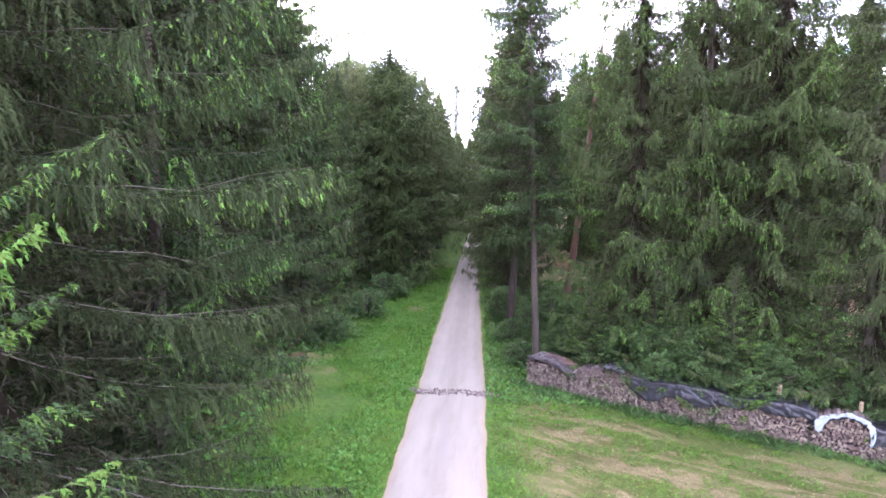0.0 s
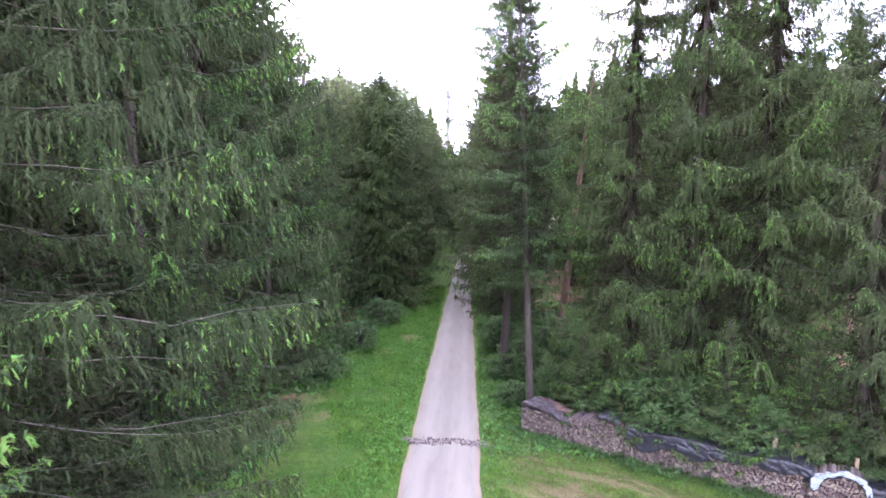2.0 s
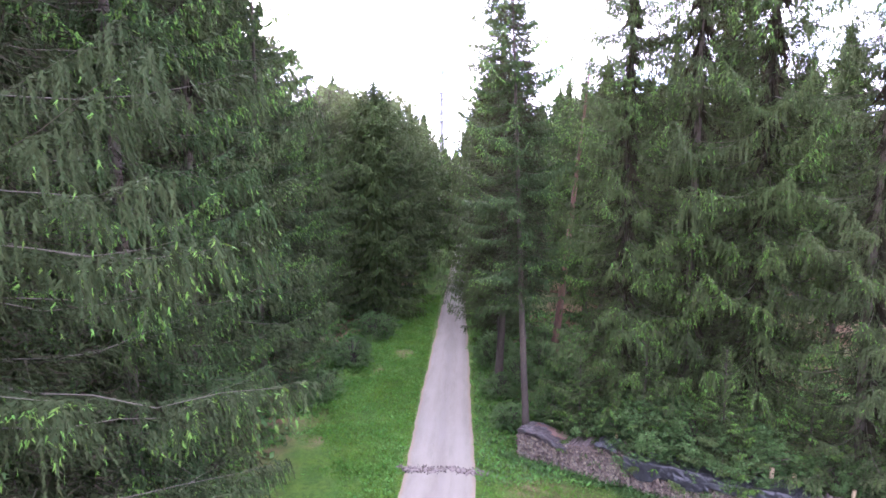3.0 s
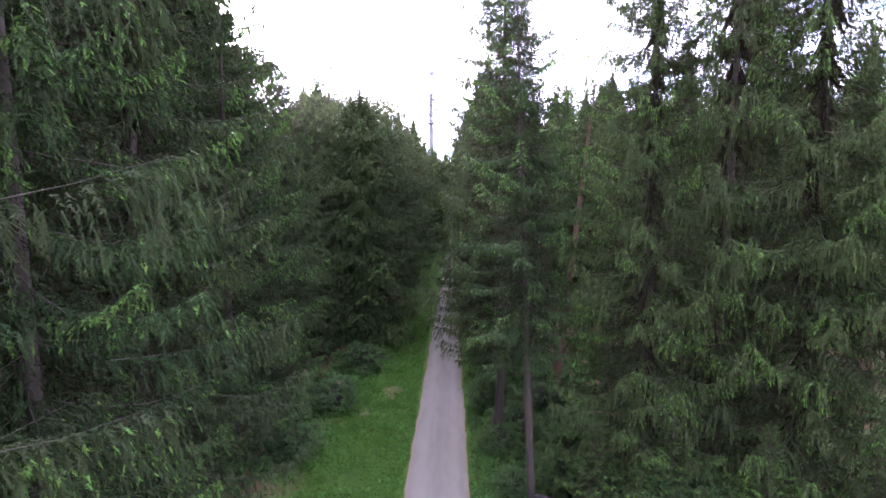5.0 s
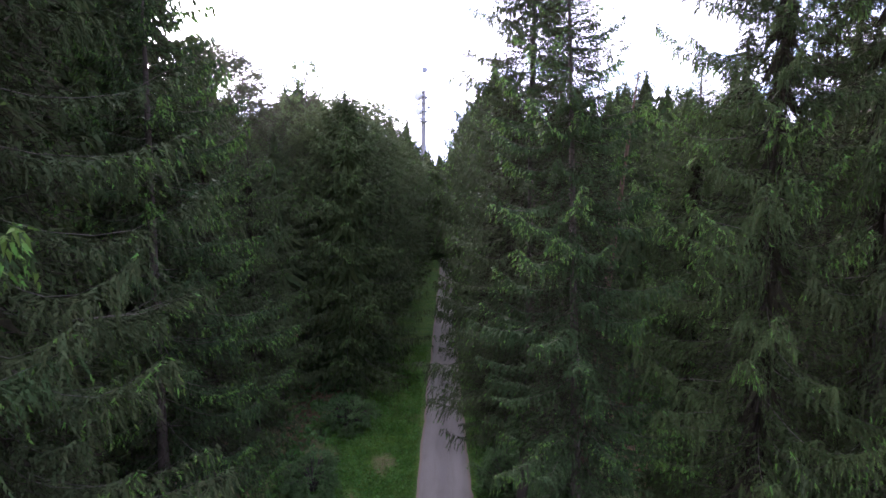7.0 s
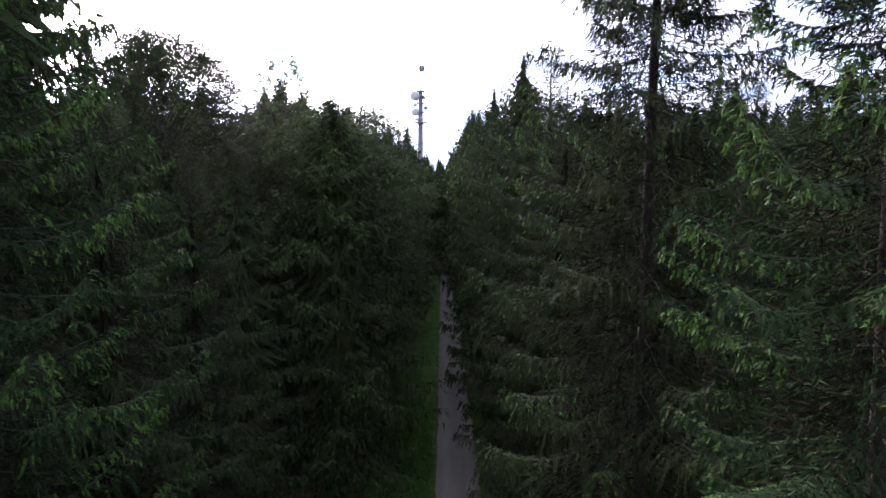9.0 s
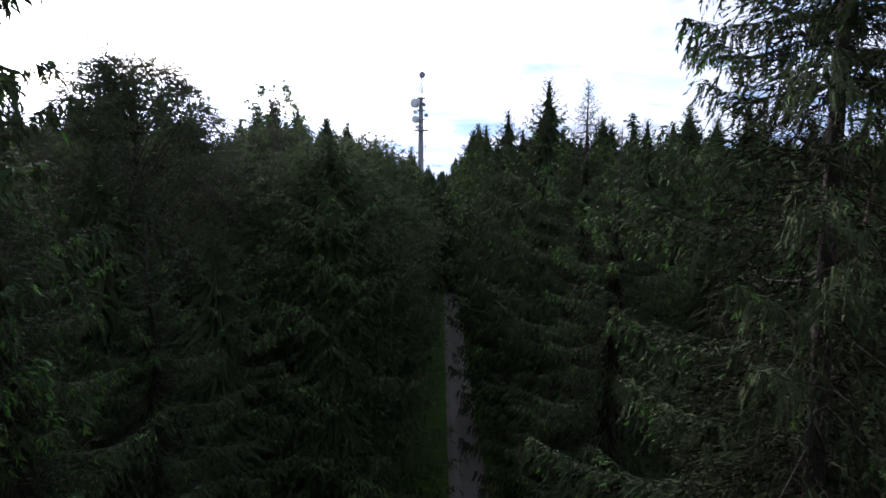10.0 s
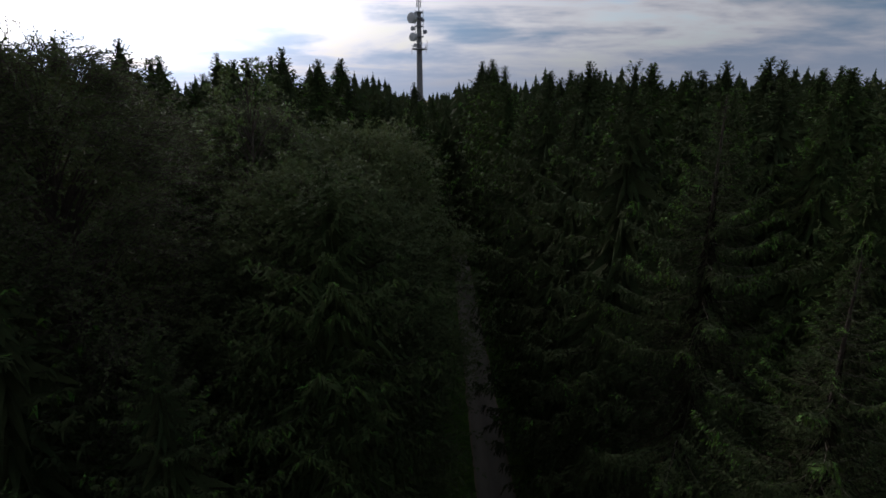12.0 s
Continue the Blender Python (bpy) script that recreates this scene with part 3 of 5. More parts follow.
    tw = tl * slim * rng.uniform(0.7, 1.3, q) * np.where(tip, 1.25, 1.0)
    blades = slivers(p, way2, tl, tw, across[c] + rng.normal(size=(q, 3)) * 0.5)
    which = tip.astype(np.int32)
    # index 2 darkens the crown's inside: dead twigs with shade in their colour
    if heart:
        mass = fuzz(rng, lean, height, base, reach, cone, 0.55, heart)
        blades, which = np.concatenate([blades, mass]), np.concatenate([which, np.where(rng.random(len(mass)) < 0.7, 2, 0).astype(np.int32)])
    # skirts are an added mass; in near crowns their dark colour paints shade
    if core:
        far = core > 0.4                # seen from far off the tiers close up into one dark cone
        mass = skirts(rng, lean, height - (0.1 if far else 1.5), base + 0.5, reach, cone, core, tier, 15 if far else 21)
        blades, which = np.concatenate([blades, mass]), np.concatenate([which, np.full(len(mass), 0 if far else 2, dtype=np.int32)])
    return trunk, limb_me, shards("crown", blades, [needles, TIP, TWIG_SHADE], which)


def leafy_meshes(seed, height, base, reach, lobes, leaves, size, leaf_mat, bark, radius=0.22, thin=0.0, flat=0.46, fine_twigs=False):
    """Meshes (trunk, limbs, crown) of a broadleaf tree with leaf sprays gathered in uneven lobes."""
    rng = np.random.default_rng(seed)
    trunk = trunk_mesh("trunk", rng, height * 0.84, radius, rng.normal(size=2) * 0.3, bark, 9)
    n = lobes
    u = (np.arange(n) + rng.random(n)) / n
    z = base + (height - base) * (0.05 + 0.87 * u ** 0.88)
    prof = np.where(u > 0.4, np.sqrt(np.clip(1.04 - ((u - 0.4) / 0.6) ** 2, 0.03, 1)), 0.72 + 0.28 * u / 0.4)
    az = np.arange(n) * 2.399 + rng.normal(size=n) * 0.3
    r = reach * prof * (0.20 + 0.72 * rng.random(n) ** 0.45) * rng.uniform(0.86, 1.08, n)
    c = np.stack([np.cos(az) * r, np.sin(az) * r, z], axis=1)
    start = np.stack([np.zeros(n), np.zeros(n), np.clip(z - 0.75 * r - 0.8, base * 0.7, height * 0.9)], axis=1)
    s = np.linspace(0, 1, 5)
    paths = start[:, None] + (c - start)[:, None] * s[None, :, None]
    paths[:, :, 2] += (np.sin(s * math.pi) * 0.3)[None]
    v, f = tubes(paths, np.linspace(0.055, 0.012, 5)[None].repeat(n, 0) * ((0.6 + rng.random(n)) * (0.35 if thin > 0.5 else 0.7))[:, None], 4)
    # every lobe is a fan of twigs that rise outwards, with leaves in two ranks along them
    lob = 0.27 * reach * (0.45 + 0.8 * rng.random(n)) * (1 - 0.4 * thin)
    fan = max(8, int(leaves / (n * 22)))
    ti = np.repeat(np.arange(n), fan)
    m = len(ti)
    level = unit(np.stack([np.cos(az), np.sin(az), np.zeros(n)], 1))[ti]
    tw = unit(level * 0.75 + rng.normal(size=(m, 3)) * np.array([0.62, 0.62, 0.5 * flat + 0.1]) + np.array([0, 0, 0.30]))
    root = c[ti] + rng.normal(size=(m, 3)) * lob[ti][:, None] * np.array([0.28, 0.28, 0.28 * flat])
    tl = lob[ti] * rng.uniform(0.5, 1.25, m)
    if fine_twigs:
        s = np.linspace(0, 1, 3)
        fine = root[:, None] + tw[:, None] * (tl[:, None] * s[None])[..., None] - np.array([0, 0, 0.30]) * (tl[:, None] * s[None] ** 2)[..., None]
        v2, f2 = tubes(fine, np.linspace(0.012, 0.004, 3)[None].repeat(m, 0), 3)
        f = f + (np.array(f2) + len(v)).tolist()
        v = np.concatenate([v, v2])
    limb_me = mesh_of("branchwork", v, f, [bark])
    i = rng.integers(0, m, leaves)
    far = rng.random(leaves) ** 0.7
    p = root[i] + tw[i] * (tl[i] * far)[:, None] - np.array([0, 0, 0.30]) * (tl[i] * far ** 2)[:, None] + rng.normal(size=(leaves, 3)) * 0.035
    rank = unit(np.cross(tw[i], np.array([0, 0, 1.0]))) * np.where(rng.random(leaves) < 0.5, -1.0, 1.0)[:, None]
    d = unit(tw[i] * 0.7 + rank * 0.6 + rng.normal(size=(leaves, 3)) * 0.30)
    ln = size * (0.6 + 0.8 * rng.random(leaves))
    q = slivers(p, d, ln, ln * 0.52, np.cross(d, np.array([0, 0, 1.0])) + rng.normal(size=(leaves, 3)) * 0.4)
    if thin < 0.5:
        inner = leaves // 9
        k = rng.integers(0, n, inner)
        pi = c[k] * np.array([0.75, 0.75, 1.0]) - np.array([0, 0, 0.5]) + rng.normal(size=(inner, 3)) * (0.30 * lob[k])[:, None]
        di = unit(rng.normal(size=(inner, 3)))
        li = 1.9 * size * (0.6 + 0.8 * rng.random(inner))
        q = np.concatenate([q, slivers(pi, di, li, li * 0.6, rng.normal(size=(inner, 3)))])
    return trunk, limb_me, shards("crown", q, [leaf_mat])


def plant(name, meshes, label, category):
    ob = new(name)
    trunk, limb_me, crown = meshes
    part("trunk", trunk, ob)
    if limb_me:
        tagged(part("branchwork", limb_me, ob), kind="stuff")
    part("crown", crown, ob)
    return tagged(ob, label, category)


M = {}


def model(key, name, meshes, label, category):
    M[key] = (name, meshes, label, category)


def tree(key, x, y, turn=0.0, scale=1.0, tall=1.0, label="", group="", z=0.0):
    name, meshes, lab, cat = M[key]
    ob = plant(name, meshes, label or lab, cat)
    ob.matrix_basis = Matrix.Translation((x, y, z)) @ Matrix.Rotation(turn, 4, "Z") @ Matrix.Diagonal((scale, scale, scale * tall, 1))
    return tagged(ob, "", "", group)


# ---------------------------------------------------------------- ground and track
def build_ground():
    """One sheet: fine near the track, coarse out to the horizon, gently uneven."""
    near_x = np.concatenate([[-3000, -900, -300, -120, -60, -36], np.arange(-24, 28.1, 0.8), [36, 60, 120, 300, 900, 3000]])
    near_y = np.concatenate([[-2000, -400, -100, -40, -16], np.arange(-8, 70.1, 0.8), np.arange(74, 130, 6), [150, 200, 300, 600, 1500, 4000]])
    gx, gy = np.meshgrid(near_x, near_y)
    far = np.clip((np.hypot(gx, gy - 30) - 8) / 30, 0, 1)
    away = np.clip((np.abs(gx + 0.3) - 1.7) / 2.0, 0, 1)
    gz = away * (0.06 * np.sin(gx * 1.3 + gy * 0.7) + 0.05 * np.sin(gy * 1.9 - gx * 0.6) + 0.10 * np.sin(gx * 0.31) * np.sin(gy * 0.23)) - 0.02
    gz = np.where(np.hypot(gx, gy) > 200, -0.05, gz)
    ny, nx = gx.shape
    v = np.stack([gx, gy, gz], -1).reshape(-1, 3)
    i = np.arange(ny - 1)[:, None] * nx + np.arange(nx - 1)[None]
    f = np.stack([i, i + 1, i + nx + 1, i + nx], -1).reshape(-1, 4).tolist()
    return tagged(new("ground", mesh_of("ground", v, f, [GROUND], smooth=True)), "green meadow and mown field giving way to brown forest floor", "ground", kind="structure")


def build_track():
    rng = np.random.default_rng(5)
    ys = np.concatenate([np.arange(-12, 75, 0.5), np.arange(75, 200, 3)])
    us = np.linspace(0, 1, 9)
    rough = np.convolve(rng.normal(size=(len(ys) + 4) * 2), np.ones(5) / 5, "same").reshape(-1, 2)[: len(ys)]
    verts, uv = [], []
    for j, y in enumerate(ys):
        half = 1.30 - 0.22 * min(max((y - 22) / 30, 0), 1)
        c = road_shift(y)
        lo, hi = c - half + 0.06 * rough[j, 0], c + half + 0.06 * rough[j, 1]
        for u in us:
            sag = -0.028 * (math.exp(-((u - 0.24) / 0.1) ** 2) + math.exp(-((u - 0.76) / 0.1) ** 2))
            edge = -0.05 if u in (0, 1) else 0.0
            verts.append((lo + (hi - lo) * u, y, 0.035 + sag + edge + 0.006 * math.sin(y * 2.1 + u * 9)))
            uv.append((u, y))
    n = len(us)
    faces = [(j * n + i, j * n + i + 1, j * n + n + i + 1, j * n + n + i) for j in range(len(ys) - 1) for i in range(n - 1)]
    me = mesh_of("track", verts, faces, [GRAVEL], smooth=True)
    layer = me.uv_layers.new(name="across")
    idx = np.empty(len(me.loops), dtype=np.int32)
    me.loops.foreach_get("vertex_index", idx)
    layer.data.foreach_set("uv", np.array(uv, dtype=np.float32)[idx].ravel())
    return tagged(new("road", me), "narrow pale gravel forest track with two wheel ruts", "track", kind="structure")


def build_crossing():
    """Strip of washed-out soil and stones across the track."""
    rng = np.random.default_rng(8)
    xs = np.linspace(-1.75, 1.65, 40)
    verts = []
    for j, x in enumerate(xs):
        w = (0.13 + 0.15 * rng.random() if abs(x) < 1.5 else 0.08) * (0.35 if -0.25 < x < 0.2 else 1.0)
        c = 21.25 - 0.06 * x + 0.04 * rng.normal() + 0.09 * math.sin(x * 2.6 + 0.8) + 0.05 * math.sin(x * 6.1)
        for t, zz in ((-1, 0.02), (-0.45, 0.05), (0.1, 0.042), (0.6, 0.055), (1, 0.02)):
            verts.append((x, c + t * w, zz + 0.02 * rng.random()))
    faces = [(j * 5 + i, j * 5 + i + 1, j * 5 + 6 + i, j * 5 + 5 + i) for j in range(len(xs) - 1) for i in range(4)]
    ob = new("water_bar", mesh_of("water_bar", verts, faces, [SOIL]))
    bm = bmesh.new()
    for j in range(300):
        x = rng.uniform(-1.8, 1.7)
        y = 21.25 - 0.06 * x + 0.09 * math.sin(x * 2.6 + 0.8) + 0.05 * math.sin(x * 6.1) + (0.13 if rng.random() < 0.65 else -0.10) + rng.normal() * 0.075
        r = rng.uniform(0.012, 0.048)
        bmesh.ops.create_icosphere(bm, subdivisions=1, radius=r, matrix=pose(x, y, 0.05, *rng.uniform(0, 360, 3)) @ Matrix.Diagonal((1.3, 1, 0.7, 1)))
    clods = part("litter", from_bm("litter", bm, CLOD), ob, "dark crumbled clods and leaf litter")
    tagged(clods, kind="stuff")
    return tagged(ob, "brown soil ridge with dark clods across the gravel track", "water bar")


CLOD = material("dark_clods", [(0.090, 0.074, 0.062), (0.135, 0.112, 0.094), (0.055, 0.046, 0.040)], 5, 0.95, 0, 1, island=0.4)
build_ground()
build_track()
build_crossing()


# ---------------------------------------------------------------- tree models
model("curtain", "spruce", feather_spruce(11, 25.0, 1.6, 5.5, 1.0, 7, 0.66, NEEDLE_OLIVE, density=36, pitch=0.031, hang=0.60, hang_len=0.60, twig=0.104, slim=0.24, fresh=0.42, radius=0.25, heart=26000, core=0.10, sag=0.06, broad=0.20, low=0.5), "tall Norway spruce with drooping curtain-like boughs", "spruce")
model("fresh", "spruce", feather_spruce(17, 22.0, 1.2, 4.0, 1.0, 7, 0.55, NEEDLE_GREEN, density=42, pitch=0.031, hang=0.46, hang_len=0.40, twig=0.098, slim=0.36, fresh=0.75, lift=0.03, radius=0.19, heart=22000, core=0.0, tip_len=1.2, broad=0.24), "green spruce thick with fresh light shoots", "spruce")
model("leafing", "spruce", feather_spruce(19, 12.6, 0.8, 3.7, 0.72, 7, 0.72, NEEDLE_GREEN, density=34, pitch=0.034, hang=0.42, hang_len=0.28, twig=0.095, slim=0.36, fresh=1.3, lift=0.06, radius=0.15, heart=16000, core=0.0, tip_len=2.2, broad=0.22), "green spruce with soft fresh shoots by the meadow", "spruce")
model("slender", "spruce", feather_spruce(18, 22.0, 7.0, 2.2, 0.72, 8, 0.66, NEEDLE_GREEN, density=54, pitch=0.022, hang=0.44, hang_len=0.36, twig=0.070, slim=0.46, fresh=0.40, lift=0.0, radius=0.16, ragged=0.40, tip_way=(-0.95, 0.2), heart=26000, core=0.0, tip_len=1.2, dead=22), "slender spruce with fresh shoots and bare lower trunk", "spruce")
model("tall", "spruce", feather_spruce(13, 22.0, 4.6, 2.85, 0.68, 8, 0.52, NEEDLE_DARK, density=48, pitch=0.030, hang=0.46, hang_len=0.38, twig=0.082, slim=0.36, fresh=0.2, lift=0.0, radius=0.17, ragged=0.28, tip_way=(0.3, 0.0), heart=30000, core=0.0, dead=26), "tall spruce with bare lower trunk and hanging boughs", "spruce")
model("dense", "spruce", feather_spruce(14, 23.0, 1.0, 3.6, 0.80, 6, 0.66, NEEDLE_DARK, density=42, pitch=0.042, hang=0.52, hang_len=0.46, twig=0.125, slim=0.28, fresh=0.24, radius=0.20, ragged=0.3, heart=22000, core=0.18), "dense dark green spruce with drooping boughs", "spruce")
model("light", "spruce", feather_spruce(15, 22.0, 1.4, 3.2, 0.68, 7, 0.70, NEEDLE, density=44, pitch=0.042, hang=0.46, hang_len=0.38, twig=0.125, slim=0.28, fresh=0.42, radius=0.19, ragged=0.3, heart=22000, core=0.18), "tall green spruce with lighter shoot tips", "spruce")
model("wood_a", "spruce", feather_spruce(26, 22.0, 2.5, 3.0, 0.80, 6, 0.80, NEEDLE, density=24, pitch=0.075, hang=0.45, hang_len=0.45, twig=0.21, slim=0.36, fresh=0.22, radius=0.2, ragged=0.3, heart=7000, core=0.62), "green spruce at the edge of the wood", "spruce")
model("wood_b", "spruce", feather_spruce(27, 22.0, 2.0, 3.2, 0.80, 6, 0.80, NEEDLE_DARK, density=24, pitch=0.075, hang=0.55, hang_len=0.50, twig=0.21, slim=0.36, fresh=0.12, radius=0.2, ragged=0.3, heart=7000, core=0.62), "dark spruce at the edge of the wood", "spruce")
model("mid_a", "spruce", feather_spruce(21, 22.0, 3.0, 3.0, 0.90, 6, 0.85, NEEDLE, density=12, pitch=0.11, hang=0.40, hang_len=0.45, twig=0.33, slim=0.38, fresh=0.16, radius=0.2, ragged=0.3, heart=1500, core=0.75, sides=7), "slender dark green spruce in the wood", "spruce")
model("mid_b", "spruce", feather_spruce(22, 22.0, 4.0, 2.8, 0.90, 6, 0.85, NEEDLE_DARK, density=12, pitch=0.11, hang=0.50, hang_len=0.50, twig=0.33, slim=0.38, fresh=0.10, radius=0.19, ragged=0.35, heart=1500, core=0.75, sides=7), "narrow dark spruce with hanging boughs", "spruce")
model("bare", "spruce", spruce_meshes(24, 22.0, 10.0, 2.8, 80, 8000, 0.46, 0.5, NEEDLE_DARK, 0.08, 7, radius=0.17, slim=0.28), "spruce with long bare trunk in the closed wood", "spruce")
model("pine", "pine_tree", feather_spruce(25, 18.5, 11.8, 2.4, 0.8, 5, 0.7, NEEDLE, density=26, pitch=0.06, hang=0.2, hang_len=0.3, twig=0.17, slim=0.36, fresh=0.2, radius=0.24, bark=BARK_RED, tip_way=(1.9, -0.3), heart=4000, core=0.0, dead=45), "pine with long reddish bare leaning trunk", "pine")
model("far_a", "spruce", feather_spruce(31, 22.5, 7.0, 3.2, 0.85, 5, 0.95, NEEDLE_DARK, density=7, pitch=0.20, hang=0.25, hang_len=0.40, twig=0.48, slim=0.36, fresh=0.10, ragged=0.28, heart=300, core=0.85, sides=5, limbs=False), "distant dark spruce in the closed wood", "spruce")
model("far_b", "spruce", feather_spruce(32, 22.5, 7.0, 3.0, 0.85, 5, 0.95, NEEDLE, density=7, pitch=0.20, hang=0.25, hang_len=0.40, twig=0.48, slim=0.36, fresh=0.10, ragged=0.28, heart=300, core=0.85, sides=5, limbs=False), "distant dull green spruce in the wood", "spruce")
model("small", "young_spruce", feather_spruce(41, 7.0, 0.2, 2.2, 0.42, 6, 0.8, NEEDLE, density=34, pitch=0.045, hang=0.35, hang_len=0.25, twig=0.13, slim=0.36, fresh=0.35, radius=0.07, ragged=0.3, heart=3000, core=0.0, sides=6), "young spruce with light green shoots", "spruce")
model("broad", "spruce", spruce_meshes(16, 18.5, 0.8, 4.8, 200, 52000, 0.36, 0.35, NEEDLE, 0.08, radius=0.27, cone=0.85, slim=0.20, ragged=0.3, whorl=0.8), "broad dark conifer with sweeping lower boughs", "spruce")
model("beech", "beech_tree", leafy_meshes(51, 18.5, 1.6, 4.9, 260, 130000, 0.10, LEAF, BARK, 0.28), "broad dark beech with layered leafy boughs", "tree")
model("beech_b", "beech_tree", leafy_meshes(52, 19.5, 3.0, 4.6, 280, 190000, 0.074, LEAF, BARK, 0.26, fine_twigs=True), "tall broadleaf tree with rounded crown", "tree")
model("birch", "birch_tree", leafy_meshes(53, 23.0, 13.0, 2.5, 90, 12000, 0.11, BIRCH_LEAF, BARK, 0.09, thin=0.9, flat=0.9, fine_twigs=True), "thin-crowned pale green birch above the spruces", "tree")
model("shrub", "shrub", leafy_meshes(61, 2.6, 0.2, 1.7, 60, 22000, 0.07, SHRUB, BARK, 0.04), "leafy green shrub at the wood's edge", "shrub")
model("shrub_b", "shrub", leafy_meshes(62, 1.5, 0.05, 1.3, 45, 11000, 0.07, SHRUB, BARK, 0.03), "low leafy bramble and hazel growth", "shrub")

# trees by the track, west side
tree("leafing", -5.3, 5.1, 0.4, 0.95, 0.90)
tree("wood_b", -9.6, 14.0, 0.7, 0.66, label="young dark spruce among the taller trees")
tree("wood_b", -11.2, 15.4, 2.7, 0.8)
tree("curtain", -6.7, 8.7, 1.9, 0.95)
tree("fresh", -7.4, 14.6, 3.6, 1.0, 1.12)
tree("dense", -8.7, 20.4, 0.9, 1.06, 1.06)
tree("fresh", -8.9, 27.2, 5.0, 0.96)
tree("dense", -9.6, 32.2, 3.9, 0.80)
tree("dense", -9.6, 36.8, 2.2, 0.70)
tree("broad", -6.7, 46.2, 0.3, 1.0, 1.04)
tree("beech", -8.0, 50.2, 0.3, 1.08)
tree("wood_b", -9.8, 41.5, 1.2, 0.74)
tree("birch", -10.9, 52.5, 0.0, 1.0)
tree("beech_b", -16.3, 48.8, 1.0, 1.23)
tree("beech", -7.2, 56.0, 2.4, 1.14)
tree("beech_b", -13.0, 58.0, 2.9, 1.12)
tree("wood_a", -12.6, 14.6, 0.5, 1.34)
tree("wood_b", -12.9, 21.0, 2.5, 1.34)
tree("wood_a", -12.8, 27.2, 4.5, 1.26)
tree("wood_b", -12.2, 9.4, 1.5, 1.36)
tree("wood_b", -12.4, 17.8, 3.1, 1.36)
tree("wood_a", -12.6, 24.2, 5.3, 1.32)
for j, (x, y) in enumerate(((-17.5, 17.0), (-18.5, 23.5), (-16.8, 31.0), (-22.0, 27.0), (-23.5, 33.5), (-13.4, 33.2), (-15.0, 28.4), (-15.3, 35.4), (-11.6, 29.6), (-19.0, 27.0), (-14.8, 24.0))):
    tree("wood_b" if j % 2 else "wood_a", x, y, j * 1.1, 1.16, 1.08)
# east side
tree("tall", 2.35, 29.6, 0.0, 1.13, label="very tall spruce with bare lower trunk beside the track")
tree("slender", 3.3, 23.7, 0.0, 0.87)
tree("dense", 2.8, 38.6, 1.3, 0.80, 1.02)
tree("dense", 3.3, 44.2, 2.2, 0.92)
tree("light", 6.8, 22.8, 4.0, 0.80, 1.28)
tree("dense", 9.2, 22.9, 0.2, 0.86, 1.45)
tree("light", 11.0, 21.4, 2.5, 0.90, 1.32)
tree("dense", 13.2, 18.9, 5.1, 0.74, 1.22)
tree("dense", 15.8, 18.9, 2.9, 0.72)
tree("dense", 18.4, 16.4, 1.1, 0.70)
tree("light", 11.6, 26.4, 1.4, 1.05)
tree("light", 9.0, 31.6, 4.4, 0.82)
tree("far_a", -9.0, 150.0, 0.4, 1.06, label="pointed dark spruce standing before the mast")
tree("pine", 6.15, 36.2, 0.0, 1.0)
tree("small", 5.2, 22.4, 0.5, 0.62)
tree("small", 7.2, 21.4, 2.5, 0.75)
tree("small", 9.3, 19.75, 4.5, 0.75)
tree("small", 11.9, 19.4, 1.5, 0.7)
tree("small", 13.9, 17.9, 1.0, 0.8)
for x, y, s in ((4.6, 25.2, 0.7), (6.3, 22.1, 1.0), (7.4, 21.6, 1.15), (8.8, 21.0, 1.15), (9.9, 19.9, 1.1), (12.6, 18.6, 0.9), (2.3, 33.5, 0.8), (14.6, 17.4, 1.1), (16.8, 16.6, 1.0), (5.5, 28.0, 0.9), (7.0, 26.5, 0.8)):
    tree("shrub", x, y, x * 3, s)
for x, y, s in ((-6.0, 33.5, 1.1), (-5.6, 39.8, 1.2), (-6.6, 28.0, 1.0), (2.5, 28.8, 0.8), (2.7, 25.2, 0.7), (2.7, 35.0, 0.9), (-5.9, 51.0, 1.2), (3.4, 30.5, 1.0), (5.0, 33.5, 1.0), (6.0, 37.0, 1.1)):
    tree("shrub_b", x, y, x * 5 + y, s)


